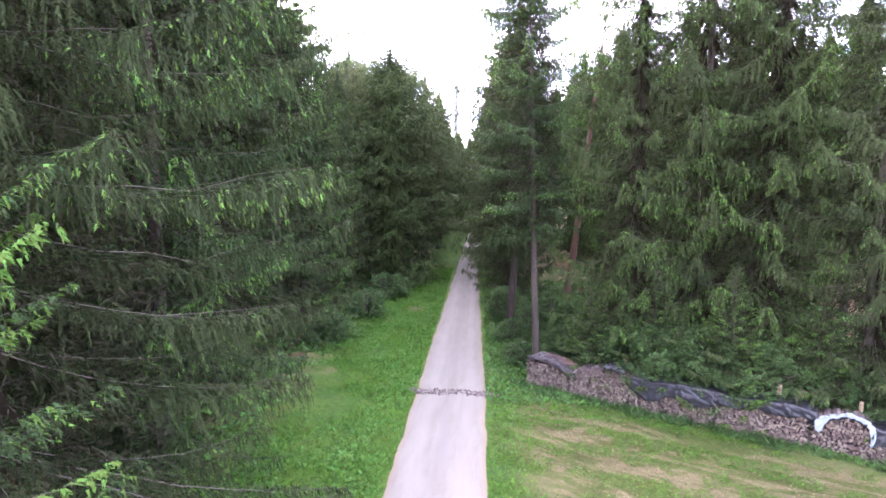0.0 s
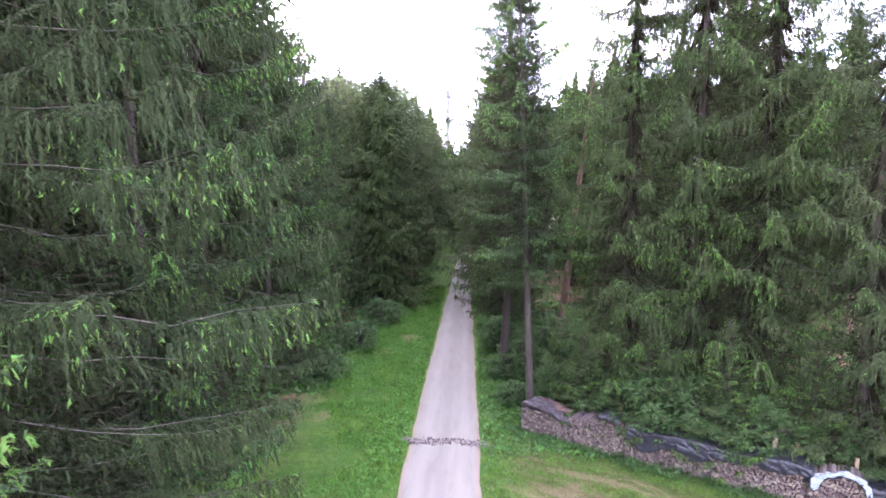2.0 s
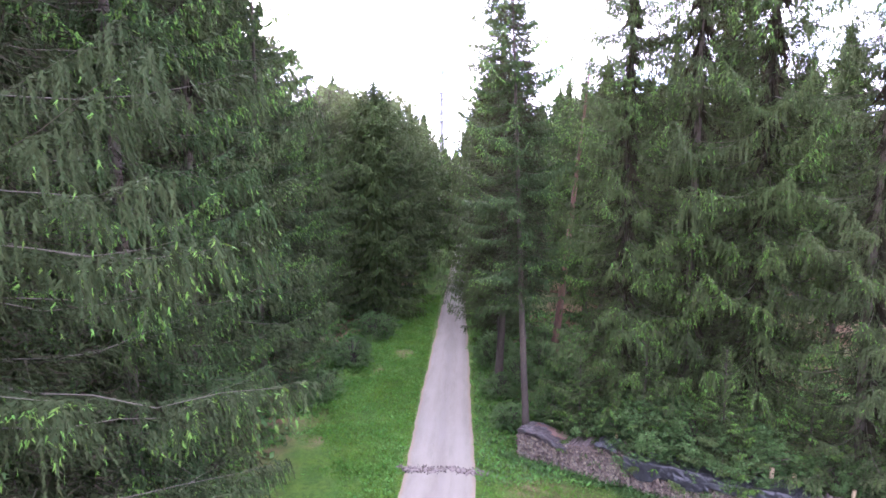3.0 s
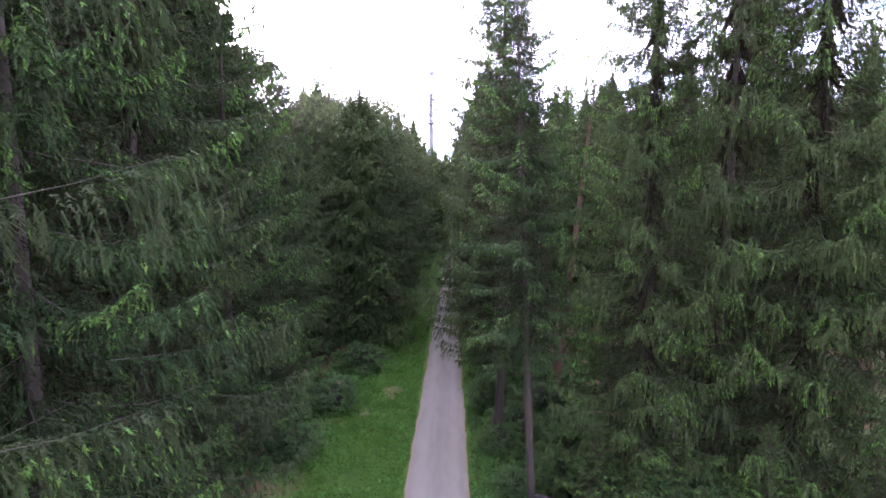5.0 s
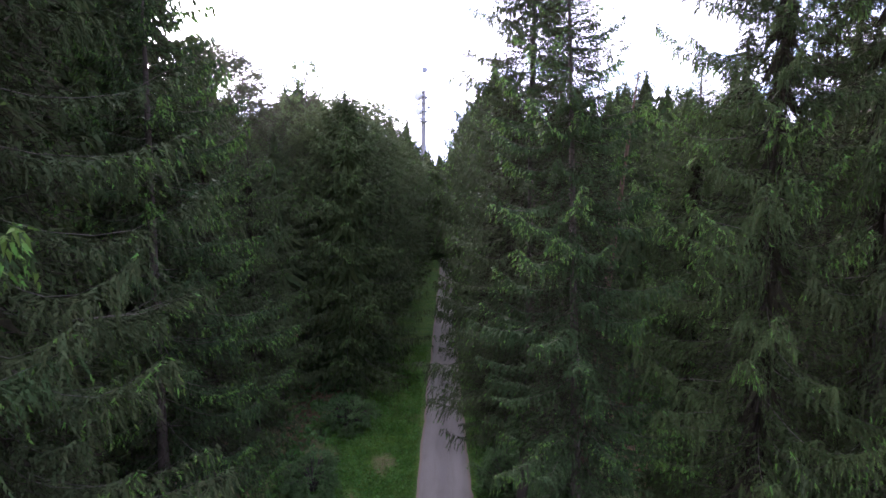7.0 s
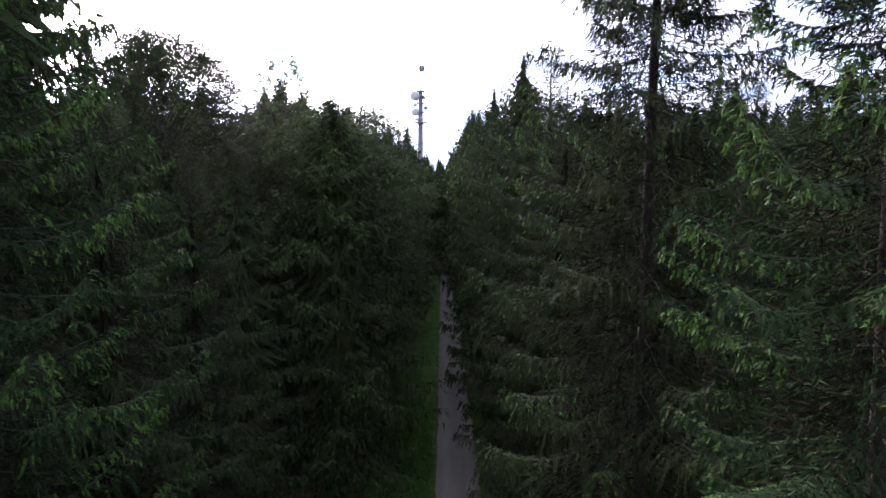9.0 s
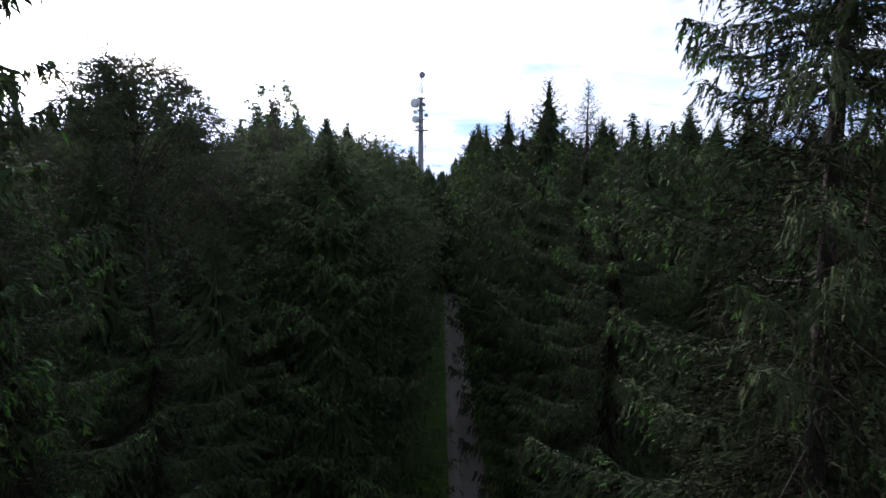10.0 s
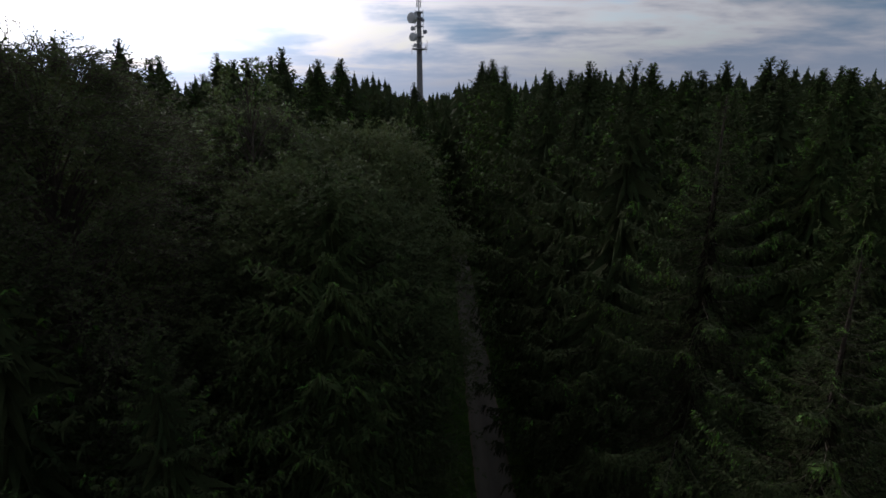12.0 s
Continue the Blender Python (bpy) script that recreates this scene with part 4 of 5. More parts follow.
def fill_wood():
    """The closed wood on both sides: planted rows with chance gaps."""
    rng = np.random.default_rng(77)
    taken = [(o.matrix_basis.translation.x, o.matrix_basis.translation.y) for o in scene.objects if o.parent is None and o.name.split(".")[0] in ("spruce", "beech_tree", "birch_tree", "pine_tree")]

    def free(x, y, gap):
        return all((x - a) ** 2 + (y - b) ** 2 > gap * gap for a, b in taken)

    # edge rows by the far part of the track
    for x0, ys in ((3.0, np.arange(50, 112, 5.6)), (-5.9, np.arange(62, 112, 5.6))):
        for y in ys:
            x = x0 + road_shift(y) + 0.3 + rng.normal() * 0.3
            key = rng.choice(["wood_a", "wood_b"]) if y < 66 else (rng.choice(["mid_a", "mid_b"]) if y < 92 else rng.choice(["far_a", "far_b"]))
            size = (0.90 if x0 < 0 else 0.925 + 0.0034 * (y - 50)) + rng.normal() * 0.03
            tree(key, x, y + rng.normal() * 0.5, rng.random() * 6.28, size, group="spruces along the track")
            taken.append((x, y))
    for y in np.arange(7, 106, 5.0):
        for x in np.arange(-60, 76, 5.0):
            px, py = x + rng.normal() * 1.1, y + rng.normal() * 1.1
            c = road_shift(py)
            wide = 0.80 * py + 8
            if abs(px) > wide or -9.0 + c < px < 5.2 + c:
                continue
            if px > 0 and 0.5 * px + 0.87 * py < 26.5:
                continue
            if 0.13 < (px - 1) / py < 0.24 and py < 41:
                continue
            if not free(px, py, 3.6):
                continue
            d = math.hypot(px, py - 15)
            if d < 30:
                key = rng.choice(["bare", "mid_b", "mid_a"], p=[0.5, 0.25, 0.25])
            elif abs(px) < 17 and py < 58 and px > -12:
                key = rng.choice(["wood_a", "wood_b"])
            elif d < 48 or (d < 60 and rng.random() < 0.3):
                key = rng.choice(["mid_a", "mid_b", "far_a", "bare"], p=[0.25, 0.2, 0.45, 0.1])
            else:
                key = rng.choice(["far_a", "far_b"])
            size = rng.uniform(0.93, 1.04) + 0.0012 * max(py - 60, 0) + (0.20 if py < 31 and px < 0 else 0)
            if -26 < px < -8 and 33 < py < 60:
                size *= 0.86
            if px < -6 and py > 68:
                size *= rng.uniform(0.98, 1.10)
            if px > 0.62 * py + 1 and px > 0:
                size *= 0.74
            if px > 0 and 33 < py < 60:
                size *= 0.94
            if abs(px + 2.5 + 0.042 * (py - 25)) < 7 and py > 85:
                size = min(size, 0.92)
            tree(key, px, py, rng.random() * 6.28, size, group="spruces of the closed wood")
            taken.append((px, py))


fill_wood()
for j, (x, y) in enumerate(((-5.6, 113.5), (-2.8, 114.5), (0.4, 113.0), (3.0, 115.5), (-4.2, 119.0), (-0.8, 119.5), (2.0, 121.0), (-6.5, 122.5), (-2.4, 125.0), (1.0, 127.0), (4.5, 125.5), (-5.0, 130.0))):
    tree("mid_a" if j % 2 else "mid_b", x, y, j * 1.3, 0.74 + 0.02 * j, group="spruces where the track bends away")
for j, x in enumerate((-6.2, -4.4, -2.4, -0.6, 1.2, 3.2, 5.0)):
    tree("small", x, 111.5 + 0.6 * (j % 2), j * 2.0, 1.1, group="young spruces where the track bends away")


def far_woods():
    """Everything beyond: small rough spruces joined into one."""
    rng = np.random.default_rng(99)
    blades = []
    for _ in range(2250):
        y = 106 + 320 * rng.random() ** 1.25
        x = rng.uniform(-0.92 * y, 0.92 * y)
        c = road_shift(y)
        if -7 + c < x < 4 + c and y < 111:
            continue
        hgt = rng.uniform(21.5, 25.5) - 0.008 * (y - 106)
        if abs(x + 2.5 + 0.042 * (y - 25)) < 6 and y < 220:
            hgt = rng.uniform(18.5, 20.8)
        lean = np.zeros(2)
        tiers = skirts(rng, lean, hgt, hgt - 10.0 if y > 140 else 5.0, 3.1, 0.66, 1.05, 1.3 if y < 170 else 2.2, 8 if y < 170 else 6)
        blades.append(tiers + np.array([x, y, 0.0]))
    ob = new("far_woods", shards("far_woods", np.concatenate(blades), [NEEDLE_DARK]))
    return tagged(ob, "distant dark spruce forest up to the horizon", "forest", kind="stuff")


far_woods()


# ---------------------------------------------------------------- firewood stacks
def log_meshes():
    """A few short logs lying along y: rounds and split wedges, with cut ends and bark."""
    rng = np.random.default_rng(3)
    out = []
    for j in range(8):
        if j < 3:
            a = np.arange(8) * math.pi / 4
            ring = np.stack([np.cos(a), np.sin(a)], 1) * rng.uniform(0.85, 1.1, (8, 1))
        elif j < 6:
            a = np.linspace(0, rng.uniform(1.4, 2.2), 4) + 0.5
            ring = np.concatenate([np.stack([np.cos(a), np.sin(a)], 1) * 1.5, [[0, 0]]])
            ring = ring - ring.mean(0)
        else:
            ring = np.array([[-0.9, -0.7], [0.8, -0.8], [1.0, 0.3], [0.2, 0.95], [-0.8, 0.6]]) * rng.uniform(0.85, 1.1, (5, 1))
        n = len(ring)
        v = [(x, -0.5, z) for x, z in ring] + [(x, 0.5, z) for x, z in ring]
        f = [tuple(range(n)), tuple(range(2 * n - 1, n - 1, -1))] + [(i, i + n, (i + 1) % n + n, (i + 1) % n) for i in range(n)]
        out.append(mesh_of("log", v, f, [LOG_END, LOG_BARK], [0, 0] + [1] * n))
    return out


LOGS = log_meshes()
ROW = Vector((8.23, -4.82, 0)).normalized()          # along the stacks
BACK = Vector((-ROW.y, ROW.x, 0))                    # away from the field
START = Vector((2.75, 22.55, 0))
TURN_ROW = math.degrees(math.atan2(ROW.y, ROW.x))


def on_row(a, b, z):
    """A place a metres along the stacks, b metres behind their front, z up."""
    return START + ROW * a + BACK * b + Vector((0, 0, z))


def stack(a0, a1, height, label, seed, slope0=0.0, slope1=0.0):
    """Firewood stacked from a0 to a1: staggered rows of logs with their cut ends to the field."""
    rng = np.random.default_rng(seed)
    ob = new("firewood_stack")
    ob.matrix_basis = Matrix.Translation(on_row(a0, 0, 0)) @ Matrix.Rotation(math.radians(TURN_ROW), 4, "Z")
    # dark heart of the stack, behind the log ends
    bm = bmesh.new()
    width = a1 - a0
    prof = [(0.0, 0.0), (width, 0.0), (width, height - slope1 - 0.10), (width * 0.5, height - 0.10), (0.0, height - slope0 - 0.10)]
    front = [bm.verts.new((x, 0.16, max(z, 0.03))) for x, z in prof]
    rear = [bm.verts.new((x, 0.92, max(z, 0.03))) for x, z in prof]
    bm.faces.new(front[::-1])
    bm.faces.new(rear)
    for i in range(5):
        bm.faces.new((front[i], front[(i + 1) % 5], rear[(i + 1) % 5], rear[i]))
    part("core", from_bm("core", bm, LOG_BARK), ob)
    pitch, row = 0.099, 0
    z, singles, rest = 0.04, 0, bmesh.new()
    while z < height - 0.03:
        x = 0.08 + (pitch / 2 if row % 2 else 0)
        while x < width - 0.05:
            s = x / width
            top = height - slope0 * max(0, 1 - 2 * s) - slope1 * max(0, 2 * s - 1) + 0.05 * math.sin(x * 2.3 + seed)
            if z < top:
                r = rng.uniform(0.036, 0.060)
                place = (Matrix.Translation((x + rng.normal() * 0.012, 0.42 + rng.normal() * 0.035, z + rng.normal() * 0.010))
                                    @ Matrix.Rotation(rng.random() * 6.28, 4, "Y") @ Matrix.Diagonal((r, 0.95, r, 1)))
                kind = LOGS[rng.integers(8)]
                if singles < 290:
                    log = new("log", kind)
                    log.parent = ob
                    log.matrix_basis = place
                    singles += 1
                else:
                    old = len(rest.verts)
                    rest.from_mesh(kind)
                    rest.verts.ensure_lookup_table()
                    bmesh.ops.transform(rest, matrix=place, verts=rest.verts[old:])
            x += pitch * rng.uniform(0.85, 1.12)
        z += 0.083
        row += 1
    if len(rest.verts):
        me = from_bm("upper_layer", rest, LOG_END)
        me.materials.append(LOG_BARK)
        tagged(part("upper_layer", me, ob), kind="stuff")
    rest = None
    return tagged(ob, label, "firewood stack", "firewood stacks along the wood's edge")


stack(0.0, 1.79, 1.05, "low end of a grey firewood stack under a dark tarpaulin", 1, slope0=0.15)
stack(1.80, 4.39, 1.28, "grey split firewood stacked beneath hanging spruce boughs", 2, slope0=0.35, slope1=0.1)
stack(4.40, 6.79, 1.12, "split firewood stack half hidden by a black tarpaulin", 3)
stack(6.80, 9.39, 1.12, "long grey-brown split firewood stack at the field's edge", 4)
stack(9.40, 11.25, 1.20, "firewood stack with rounded top under a white tarpaulin", 5, slope0=0.22, slope1=0.42)
stack(11.30, 13.9, 0.95, "firewood stack covered by black sheeting", 6, slope0=0.1)


def sheet(name, a0, a1, height, front, mat, label, category, seed, back=1.0, lift=0.02, wrinkle=0.05, crest=None, drop=None):
    """A creased tarpaulin laid over the top and hanging down the front by front metres."""
    rng = np.random.default_rng(seed)
    na, nb = max(14, int((a1 - a0) / 0.035)), 34
    hang = front * (0.75 + 0.5 * np.convolve(rng.random(na + 8), np.ones(6) / 6, "same")[4: na + 4])
    verts = []
    for i in range(na + 1):
        a = a0 + (a1 - a0) * i / na
        hi = (crest(a) if crest else height) + 0.05 * math.sin(a * 2.3) + 0.05 * noise.noise(Vector((a * 1.3, seed, 0))) + lift
        for j in range(nb + 1):
            t = j / nb
            fall = drop(a) if drop else hang[min(i, na - 1)] * (0.8 + 0.45 * math.sin(a * 2.1 + seed) ** 2)
            run = t * (back + fall)
            if run < back:
                b, z = back - run * (back + 0.14) / back, hi - 0.10 * max(0, 1 - run / back) + 0.02
            else:
                b, z = -0.14 - 0.03 * (run - back), hi - (run - back)
            cre = wrinkle * (0.6 * noise.noise(Vector((a * 1.6, run * 3.2, seed))) + 0.9 * (0.5 - abs(noise.noise(Vector((a * 2.7 + run * 1.5, run * 6.0 - a, seed + 6)))) * 2) + 0.8 * abs(noise.noise(Vector((a * 4 + run * 5, run * 9, seed + 4)))) + 0.55 * noise.noise(Vector((a * 9, run * 17 + a * 5, seed + 9))) + 0.35 * abs(noise.noise(Vector((a * 22, run * 11, seed + 2)))))
            verts.append(on_row(a, b - abs(cre) * 0.8, max(z + cre, 0.06)))
    w = nb + 1
    faces = [(i * w + j, (i + 1) * w + j, (i + 1) * w + j + 1, i * w + j + 1) for i in range(na) for j in range(nb)]
    ob = new(name, mesh_of(name, verts, faces, [mat], smooth=True))
    thick = ob.modifiers.new("thickness", "SOLIDIFY")
    thick.thickness = 0.006
    return tagged(ob, label, category)


sheet("tarpaulin", 0.15, 2.1, 1.06, 0.12, TARP_GREY, "grey creased tarpaulin sagging over the stack's end", "tarpaulin", 21, wrinkle=0.06, crest=lambda a: 1.00 + 0.14 * math.cos((a - 0.5) * 1.5))
sheet("tarpaulin", 3.15, 3.9, 1.28, 0.10, TARP_BLACK, "small black tarpaulin bunched on the firewood", "tarpaulin", 22, wrinkle=0.09)
sheet("tarpaulin", 4.15, 6.85, 1.15, 0.52, TARP_BLACK, "black tarpaulin hanging over the firewood's front", "tarpaulin", 23)
sheet("tarpaulin", 6.7, 9.55, 1.16, 0.30, TARP_BLACK, "shiny black tarpaulin drawn over the firewood", "tarpaulin", 24)
sheet("tarpaulin", 9.3, 11.15, 1.10, 0.10, TARP_BLACK, "black tarpaulin on the back of the rounded stack", "tarpaulin", 27, back=0.9, wrinkle=0.05, crest=lambda a: 1.22 - 0.5 * abs(a - 10.33) ** 1.3, drop=lambda a: 0.03)
sheet("tarpaulin", 9.5, 10.82, 1.10, 0.10, TARP_WHITE, "bluish-white tarpaulin draped on the stack's rounded top", "tarpaulin", 25, back=0.30, lift=0.05, wrinkle=0.10,
      crest=lambda a: 1.25 - 0.5 * abs(a - 10.33) ** 1.3, drop=lambda a: 0.03 + 0.04 * math.sin(a * 9) ** 2 + 0.34 * math.exp(-((a - 9.62) / 0.17) ** 2))
sheet("tarpaulin", 10.86, 13.9, 1.02, 0.45, TARP_BLACK, "black sheeting pulled down over the firewood", "tarpaulin", 26)


def white_flap():
    """Loose corner of the white tarpaulin hanging down the stack's end."""
    rng = np.random.default_rng(4)
    verts = []
    for i in range(13):
        t = i / 12
        for j in range(5):
            s = j / 4
            verts.append(on_row(10.70 + 0.20 * s * (1 - 0.75 * t) + 0.14 * math.sin(t * 2.2), -0.18 - 0.03 * math.sin(t * 7 + s * 3), 1.12 - 0.62 * t + 0.02 * rng.normal()))
    faces = [(i * 5 + j, i * 5 + j + 1, i * 5 + j + 6, i * 5 + j + 5) for i in range(12) for j in range(4)]
    ob = new("tarpaulin_corner", mesh_of("tarpaulin_corner", verts, faces, [TARP_WHITE], smooth=True))
    ob.modifiers.new("thickness", "SOLIDIFY").thickness = 0.01
    return tagged(ob, "loose white tarpaulin corner hanging down the firewood", "tarpaulin")


white_flap()


def rust_sheet():
    bm = bmesh.new()
    rows = []
    for i in range(22):
        a = 0.55 + 1.35 * i / 21
        zz = 1.17 + 0.018 * math.sin(i * 1.6)
        rows.append([bm.verts.new(on_row(a, 0.30 + 0.55 * j, zz + 0.03 * j - 0.10 * (a - 0.5))) for j in range(2)])
    for r, s in zip(rows, rows[1:]):
        bm.faces.new((r[0], s[0], s[1], r[1]))
    ob = new("corrugated_sheet", from_bm("corrugated_sheet", bm, RUST, True))
    ob.modifiers.new("thickness", "SOLIDIFY").thickness = 0.008
    return tagged(ob, "rusty corrugated sheet weighing down a dark tarpaulin", "metal sheet")


rust_sheet()


def stake(a, b, top, r, lean):
    bm = bmesh.new()
    bmesh.ops.create_cone(bm, cap_ends=True, segments=9, radius1=r * 1.1, radius2=r, depth=top + 0.15)
    for v in bm.verts:
        v.co.x += lean * (v.co.z + top / 2) * 0.1
        v.co += Vector((noise.noise(v.co * 9), noise.noise(v.co * 7 + Vector((3, 1, 2))), 0)) * 0.012
    ob = new("stake", from_bm("stake", bm, POST_WOOD))
    ob.matrix_basis = Matrix.Translation(on_row(a, b, (top - 0.15) / 2))
    return tagged(ob, "pale wooden stake holding the firewood stack", "stake", "stakes of the firewood stacks")


stake(8.45, 0.98, 1.50, 0.07, 0.4)
stake(9.15, 1.0, 1.48, 0.065, -0.3)
stake(3.55, 0.98, 1.5, 0.07, 0.2)
stake(10.6, 1.0, 1.4, 0.06, 0.2)


# ---------------------------------------------------------------- radio mast
def lathe(name, profile, mat, segments=20, smooth=True):
    verts, faces = [], []
    for r, z in profile:
        for i in range(segments):
            a = 2 * math.pi * i / segments
            verts.append((r * math.cos(a), r * math.sin(a), z))
    n = segments
    for j in range(len(profile) - 1):
        for i in range(n):
            faces.append((j * n + i, j * n + (i + 1) % n, (j + 1) * n + (i + 1) % n, (j + 1) * n + i))
    faces += [tuple(range(n - 1, -1, -1)), tuple(range((len(profile) - 1) * n, len(profile) * n))]
    me = mesh_of(name, verts, faces, [mat], smooth=False)
    return me


def radio_mast(x, y):
    mast = new("radio_mast")
    mast.matrix_basis = Matrix.Translation((x, y, -1.0))
    part("shaft", lathe("shaft", [(1.15, 0.9), (0.92, 18), (0.76, 35.0), (0.60, 43.0), (0.56, 44.6)], CONCRETE), mast, "tapered grey concrete shaft")
    part("pole", lathe("pole", [(0.17, 44.6), (0.16, 48.2), (0.14, 51.6)], STEEL, 10), mast)
    part("lightning_rod", lathe("lightning_rod", [(0.06, 51.6), (0.03, 54.4)], STEEL, 6), mast)
    platform = part("platform", lathe("platform", [(0.7, 34.6), (2.15, 34.85), (2.15, 35.05), (0.66, 35.05)], STEEL, 24), mast, "round steel gallery")
    for i in range(10):
        a = 2 * math.pi * i / 10
        me = lathe("railing_post", [(0.035, 35.05), (0.035, 36.0)], STEEL, 6)
        po = part("railing_post", me, platform)
        po.location = (2.08 * math.cos(a), 2.08 * math.sin(a), 0)
    # small aerials on the gallery's rim
    for px, z0, z1 in ((2.2, 34.9, 37.2), (-2.1, 33.6, 35.2), (1.9, 33.9, 34.9)):
        part("whip_aerial", lathe("whip_aerial", [(0.06, z0), (0.05, z1)], STEEL, 6), mast).location = (px, -0.3, 0)
    for z in (38.2, 40.9, 43.0, 44.5):
        part("ring", lathe("ring", [(0.5, z - 0.16), (1.25, z - 0.12), (1.25, z + 0.12), (0.5, z + 0.16)], STEEL, 16), mast)
    for px in (-1.0, 1.15):
        part("antenna_rail", lathe("antenna_rail", [(0.06, 38.2), (0.06, 45.0)], STEEL, 6), mast).location = (px, -0.3, 0)
    for k, (px, z) in enumerate(((-0.62, 45.6), (0.62, 45.6), (0.0, 45.9))):
        bm = bmesh.new()
        bmesh.ops.create_cube(bm, size=1, matrix=Matrix.Translation((0, 0, z + 1.3)) @ Matrix.Diagonal((0.30, 0.16, 2.4, 1)))
        bmesh.ops.bevel(bm, geom=list(bm.edges), offset=0.04, segments=1, affect="EDGES")
        part("panel_antenna", from_bm("panel_antenna", bm, DISH), mast, "slim pale sector aerial").location = (px * 0.75, -0.25 + 0.4 * (k == 2), 0)
    for px, z, r, turn, mat in ((0.35, 51.2, 0.92, 10, DISH_GREY), (-1.95, 43.0, 1.40, -35, DISH), (-1.75, 38.1, 1.12, -35, DISH), (-1.8, 40.3, 0.60, -40, DISH),
                                (1.7, 39.4, 0.56, 30, DISH_GREY), (-1.1, 35.9, 0.52, -20, DISH), (1.1, 42.4, 0.45, 30, DISH_GREY), (0.5, 36.4, 0.4, 20, DISH)):
        me = lathe("dish", [(r * 0.55, -0.95 * r), (r * 0.97, -0.75 * r), (r, 0.0), (r, 0.22 * r), (r * 0.82, 0.36 * r), (0.02, 0.44 * r)], mat, 20)
        dish = part("dish_antenna", me, mast, "round microwave dish with pale cover" if mat == DISH else "round grey microwave dish")
        dish.matrix_basis = Matrix.Translation((px, -0.7, z)) @ Matrix.Rotation(math.radians(turn), 4, "Z") @ Matrix.Rotation(math.radians(90), 4, "X")
        arm = lathe("arm", [(0.06, 0), (0.06, abs(px) + 0.4)], STEEL, 6)
        ao = part("arm", arm, dish)
        ao.matrix_basis = Matrix.Rotation(math.radians(180), 4, "X") @ Matrix.Rotation(math.radians(-45 if px < 0 else 45), 4, "Y")
    return tagged(mast, "grey concrete radio mast with dishes and a round gallery", "radio mast")


radio_mast(-9.5, 195.0)


# ---------------------------------------------------------------- grass and weeds
def scatter(name, count, box, keep, tall, wide, flat, mats, share, label, category, seed):
    """Loose blades or leaves strewn over a stretch of ground."""
    rng = np.random.default_rng(seed)
    x0, x1, y0, y1 = box
    cx, cy = rng.uniform(x0, x1, count // 6 + 1), rng.uniform(y0, y1, count // 6 + 1)
    i = rng.integers(0, len(cx), count)
    x, y = cx[i] + rng.normal(size=count) * 0.16, cy[i] + rng.normal(size=count) * 0.16
    ok = keep(x, y)
    x, y, i = x[ok], y[ok], i[ok]
    n = len(x)
    az = rng.random(n) * 6.283
    d = unit(np.stack([np.cos(az) * flat, np.sin(az) * flat, 0.35 + rng.random(n)], 1))
    size = (0.5 + rng.random(len(cx)))[i] * rng.uniform(0.6, 1.25, n)
    p = np.stack([x, y, -0.03 + rng.random(n) * tall * 0.35 * flat], 1)
    q = kites(p, d, tall * size, wide * size, rng, 0.5)
    ob = new(name, quads(name, q, mats, (rng.random(n) < share).astype(np.int32)))
    return tagged(ob, label, category, kind="stuff")


def shifts(y):
    return -0.10 - 0.45 * np.clip((y - 18) / 30, 0, 1) - 0.0075 * np.maximum(y - 48, 0)


def off_track(x, y):
    ok = np.abs(x - shifts(y)) > 1.38
    bare = np.mod(np.abs(np.sin(x * 91.7 + y * 37.3) * 4375.5), 1.0) < 0.8
    for px, py, size in DRY:
        ok &= ~((np.hypot(x - px, (y - py) * 0.55) < size * (1 + 0.3 * np.sin(x * 7 + y * 3))) & bare)
    return ok


def in_field(x, y):
    return off_track(x, y) & (0.5 * x + 0.87 * y < 20.6)


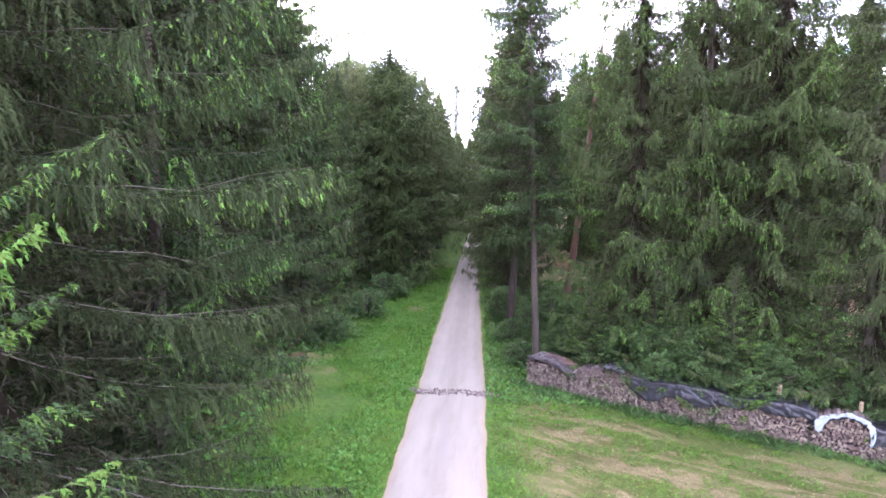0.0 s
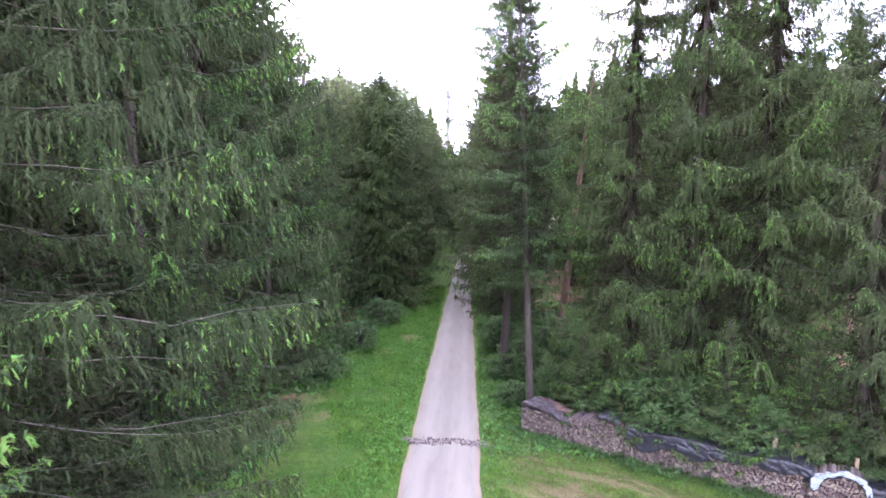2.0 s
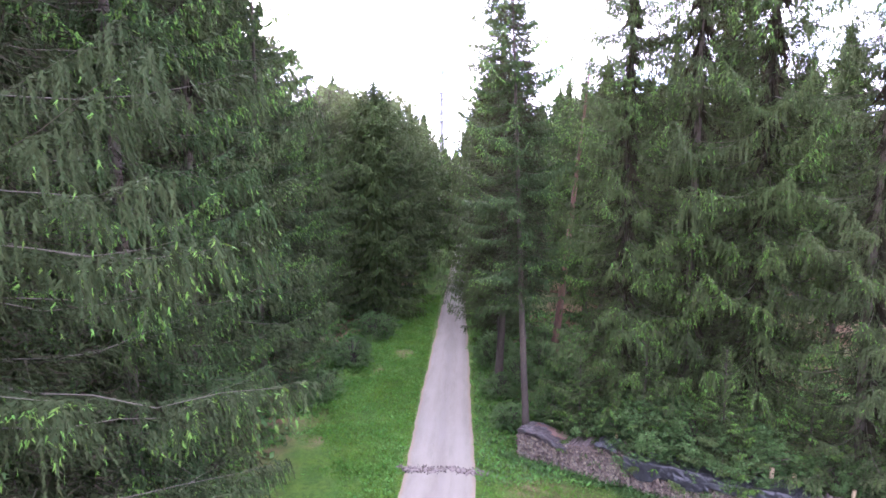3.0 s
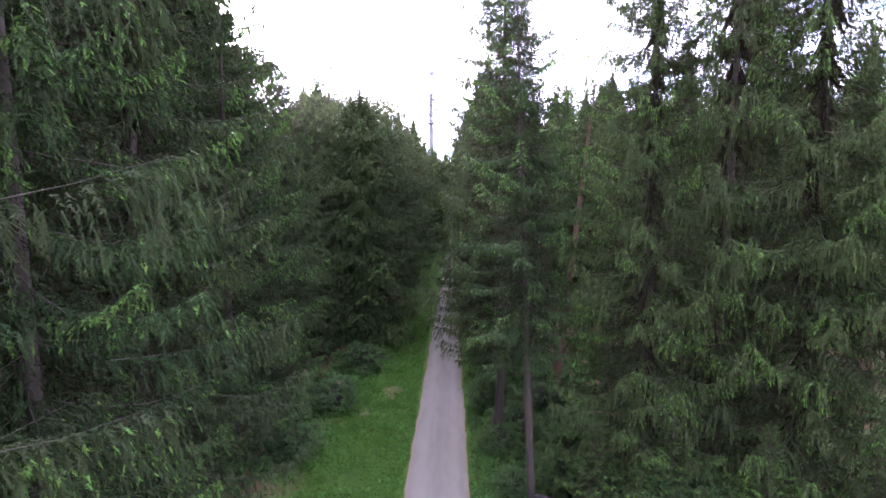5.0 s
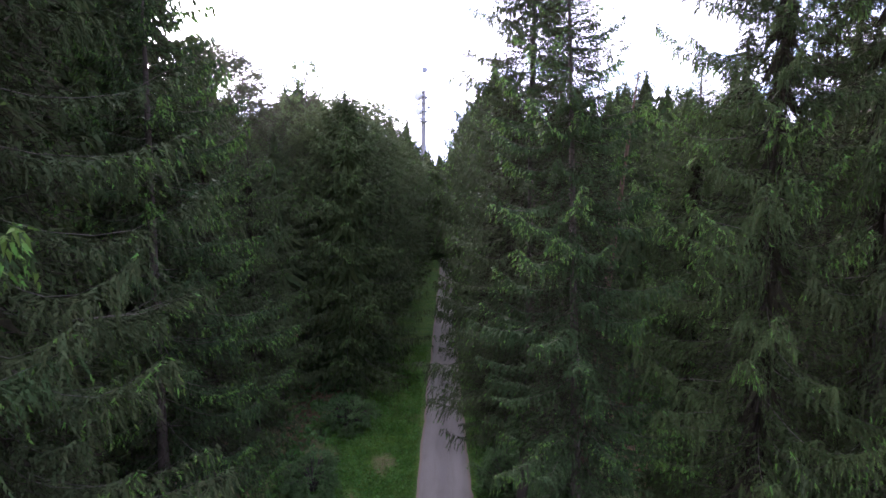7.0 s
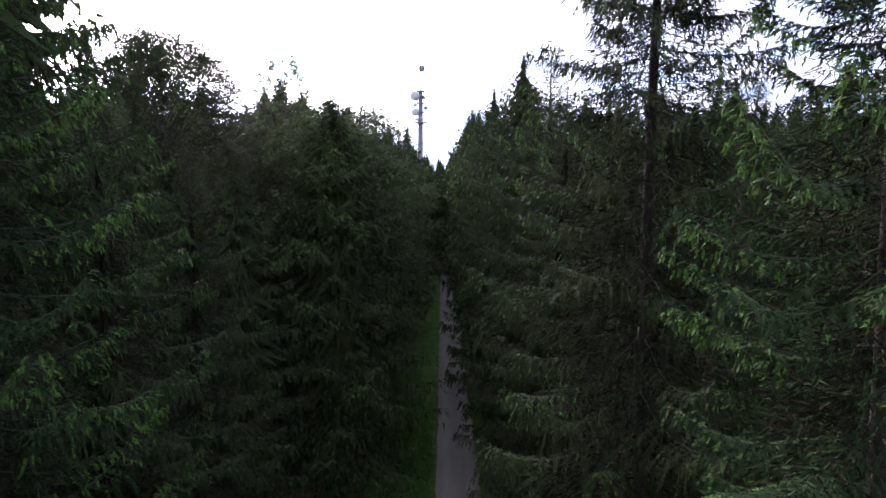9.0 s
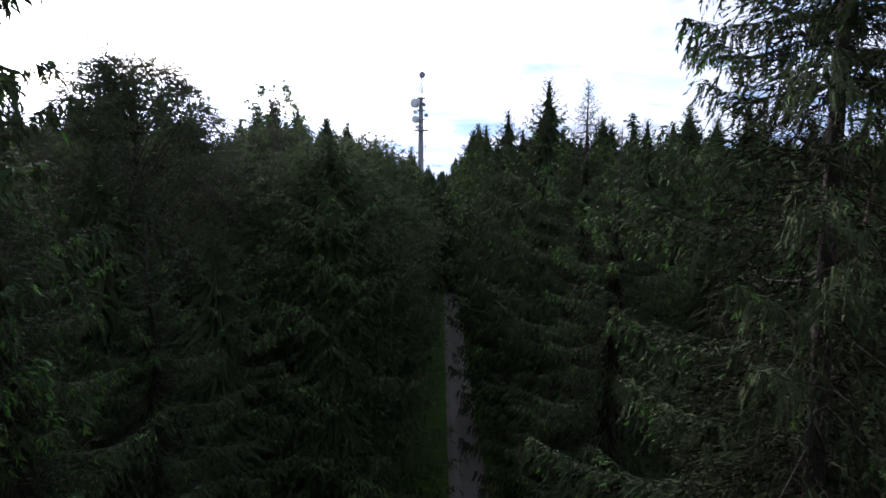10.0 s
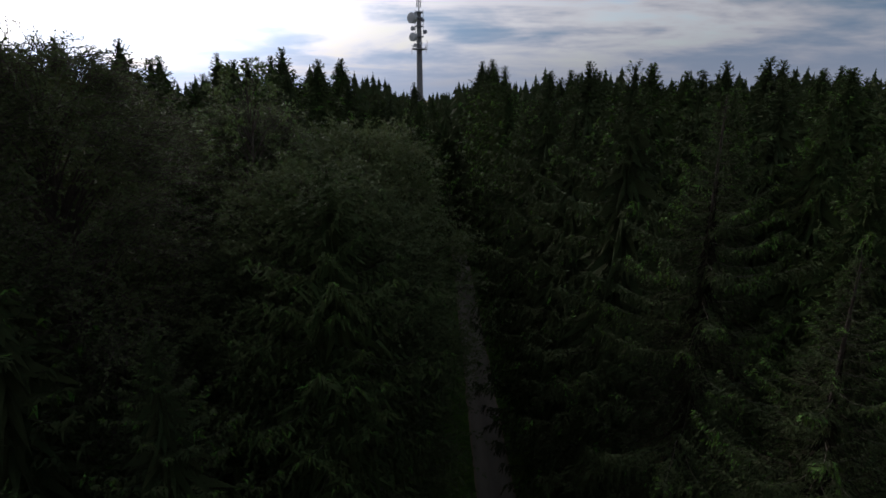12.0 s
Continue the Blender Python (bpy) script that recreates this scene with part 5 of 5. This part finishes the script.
scatter("grass", 110000, (-7.0, -1.3, 9, 56), lambda x, y: off_track(x, y) & (x > -5.7 + 0.5 * np.sin(y * 0.9) + 0.3 * np.sin(y * 2.3) - 0.06 * np.maximum(y - 25, 0)), 0.17, 0.017, 0.8, [GRASS_BLADE, WEED], 0.3, "long green meadow grass beside the track", "grass", 1)
scatter("weeds", 95000, (-8.0, -1.6, 9, 50), lambda x, y: off_track(x, y) & (np.sin(x * 1.7 + 1) * np.sin(y * 0.8) + 0.5 * np.sin(y * 2.3 + x) > -0.5), 0.12, 0.052, 1.5, [WEED, GRASS_BLADE], 0.15, "broad-leaved green weeds in the meadow", "weeds", 2)
scatter("grass", 34000, (0.9, 5.2, 6, 50), lambda x, y: off_track(x, y) & ((0.5 * x + 0.87 * y > 18) | (x < 2.6)), 0.17, 0.017, 0.8, [GRASS_BLADE, WEED], 0.3, "long green grass between track and wood", "grass", 3)
scatter("weeds", 34000, (1.2, 5.5, 20.5, 50), off_track, 0.17, 0.05, 1.2, [WEED, SHRUB], 0.5, "broad-leaved weeds along the track's edge", "weeds", 4)
scatter("grass", 150000, (1.2, 13, 11, 21.5), lambda x, y: in_field(x, y) & (np.sin(4.2 * (0.47 * x + 0.88 * y) + 1.6 * np.sin(0.5 * x - 0.3 * y)) + 0.6 * np.sin(y * 2.7 + 1.5 * np.sin(x * 0.9)) + 0.5 * np.sin(x * 5.1 - y * 4.3) + 0.12 * (11 - x) * (x > 5) > 0.25), 0.075, 0.013, 1.0, [GRASS_BLADE, STUBBLE], 0.35, "short mown grass with dry straw on the field", "grass", 5)
scatter("grass", 36000, (1.4, 13, 11, 21.5), in_field, 0.06, 0.012, 1.2, [STUBBLE, STRAW], 0.4, "thin yellowing stubble on the mown field", "grass", 9)
scatter("weeds", 90000, (2.2, 17, 12, 23.5), lambda x, y: np.abs(0.505 * (x - 2.75) + 0.863 * (y - 22.55) + 0.40) < 0.28 + 0.12 * np.sin(x * 2 + 1) + 0.08 * np.sin(x * 5.3), 0.27, 0.022, 0.9, [NETTLE, SHRUB], 0.25, "nettles and grass along the firewood's foot", "weeds", 6)
scatter("undergrowth", 22000, (2.5, 24, 17, 48), lambda x, y: 0.505 * (x - 2.75) + 0.863 * (y - 22.55) > 1.6, 0.34, 0.16, 1.4, [SHRUB, WEED], 0.4, "leafy green undergrowth on the forest floor", "undergrowth", 7)
scatter("undergrowth", 12000, (-16, -6.5, 6, 50), lambda x, y: x < -6.0, 0.30, 0.15, 1.4, [SHRUB, WEED], 0.3, "leafy undergrowth below the western spruces", "undergrowth", 8)
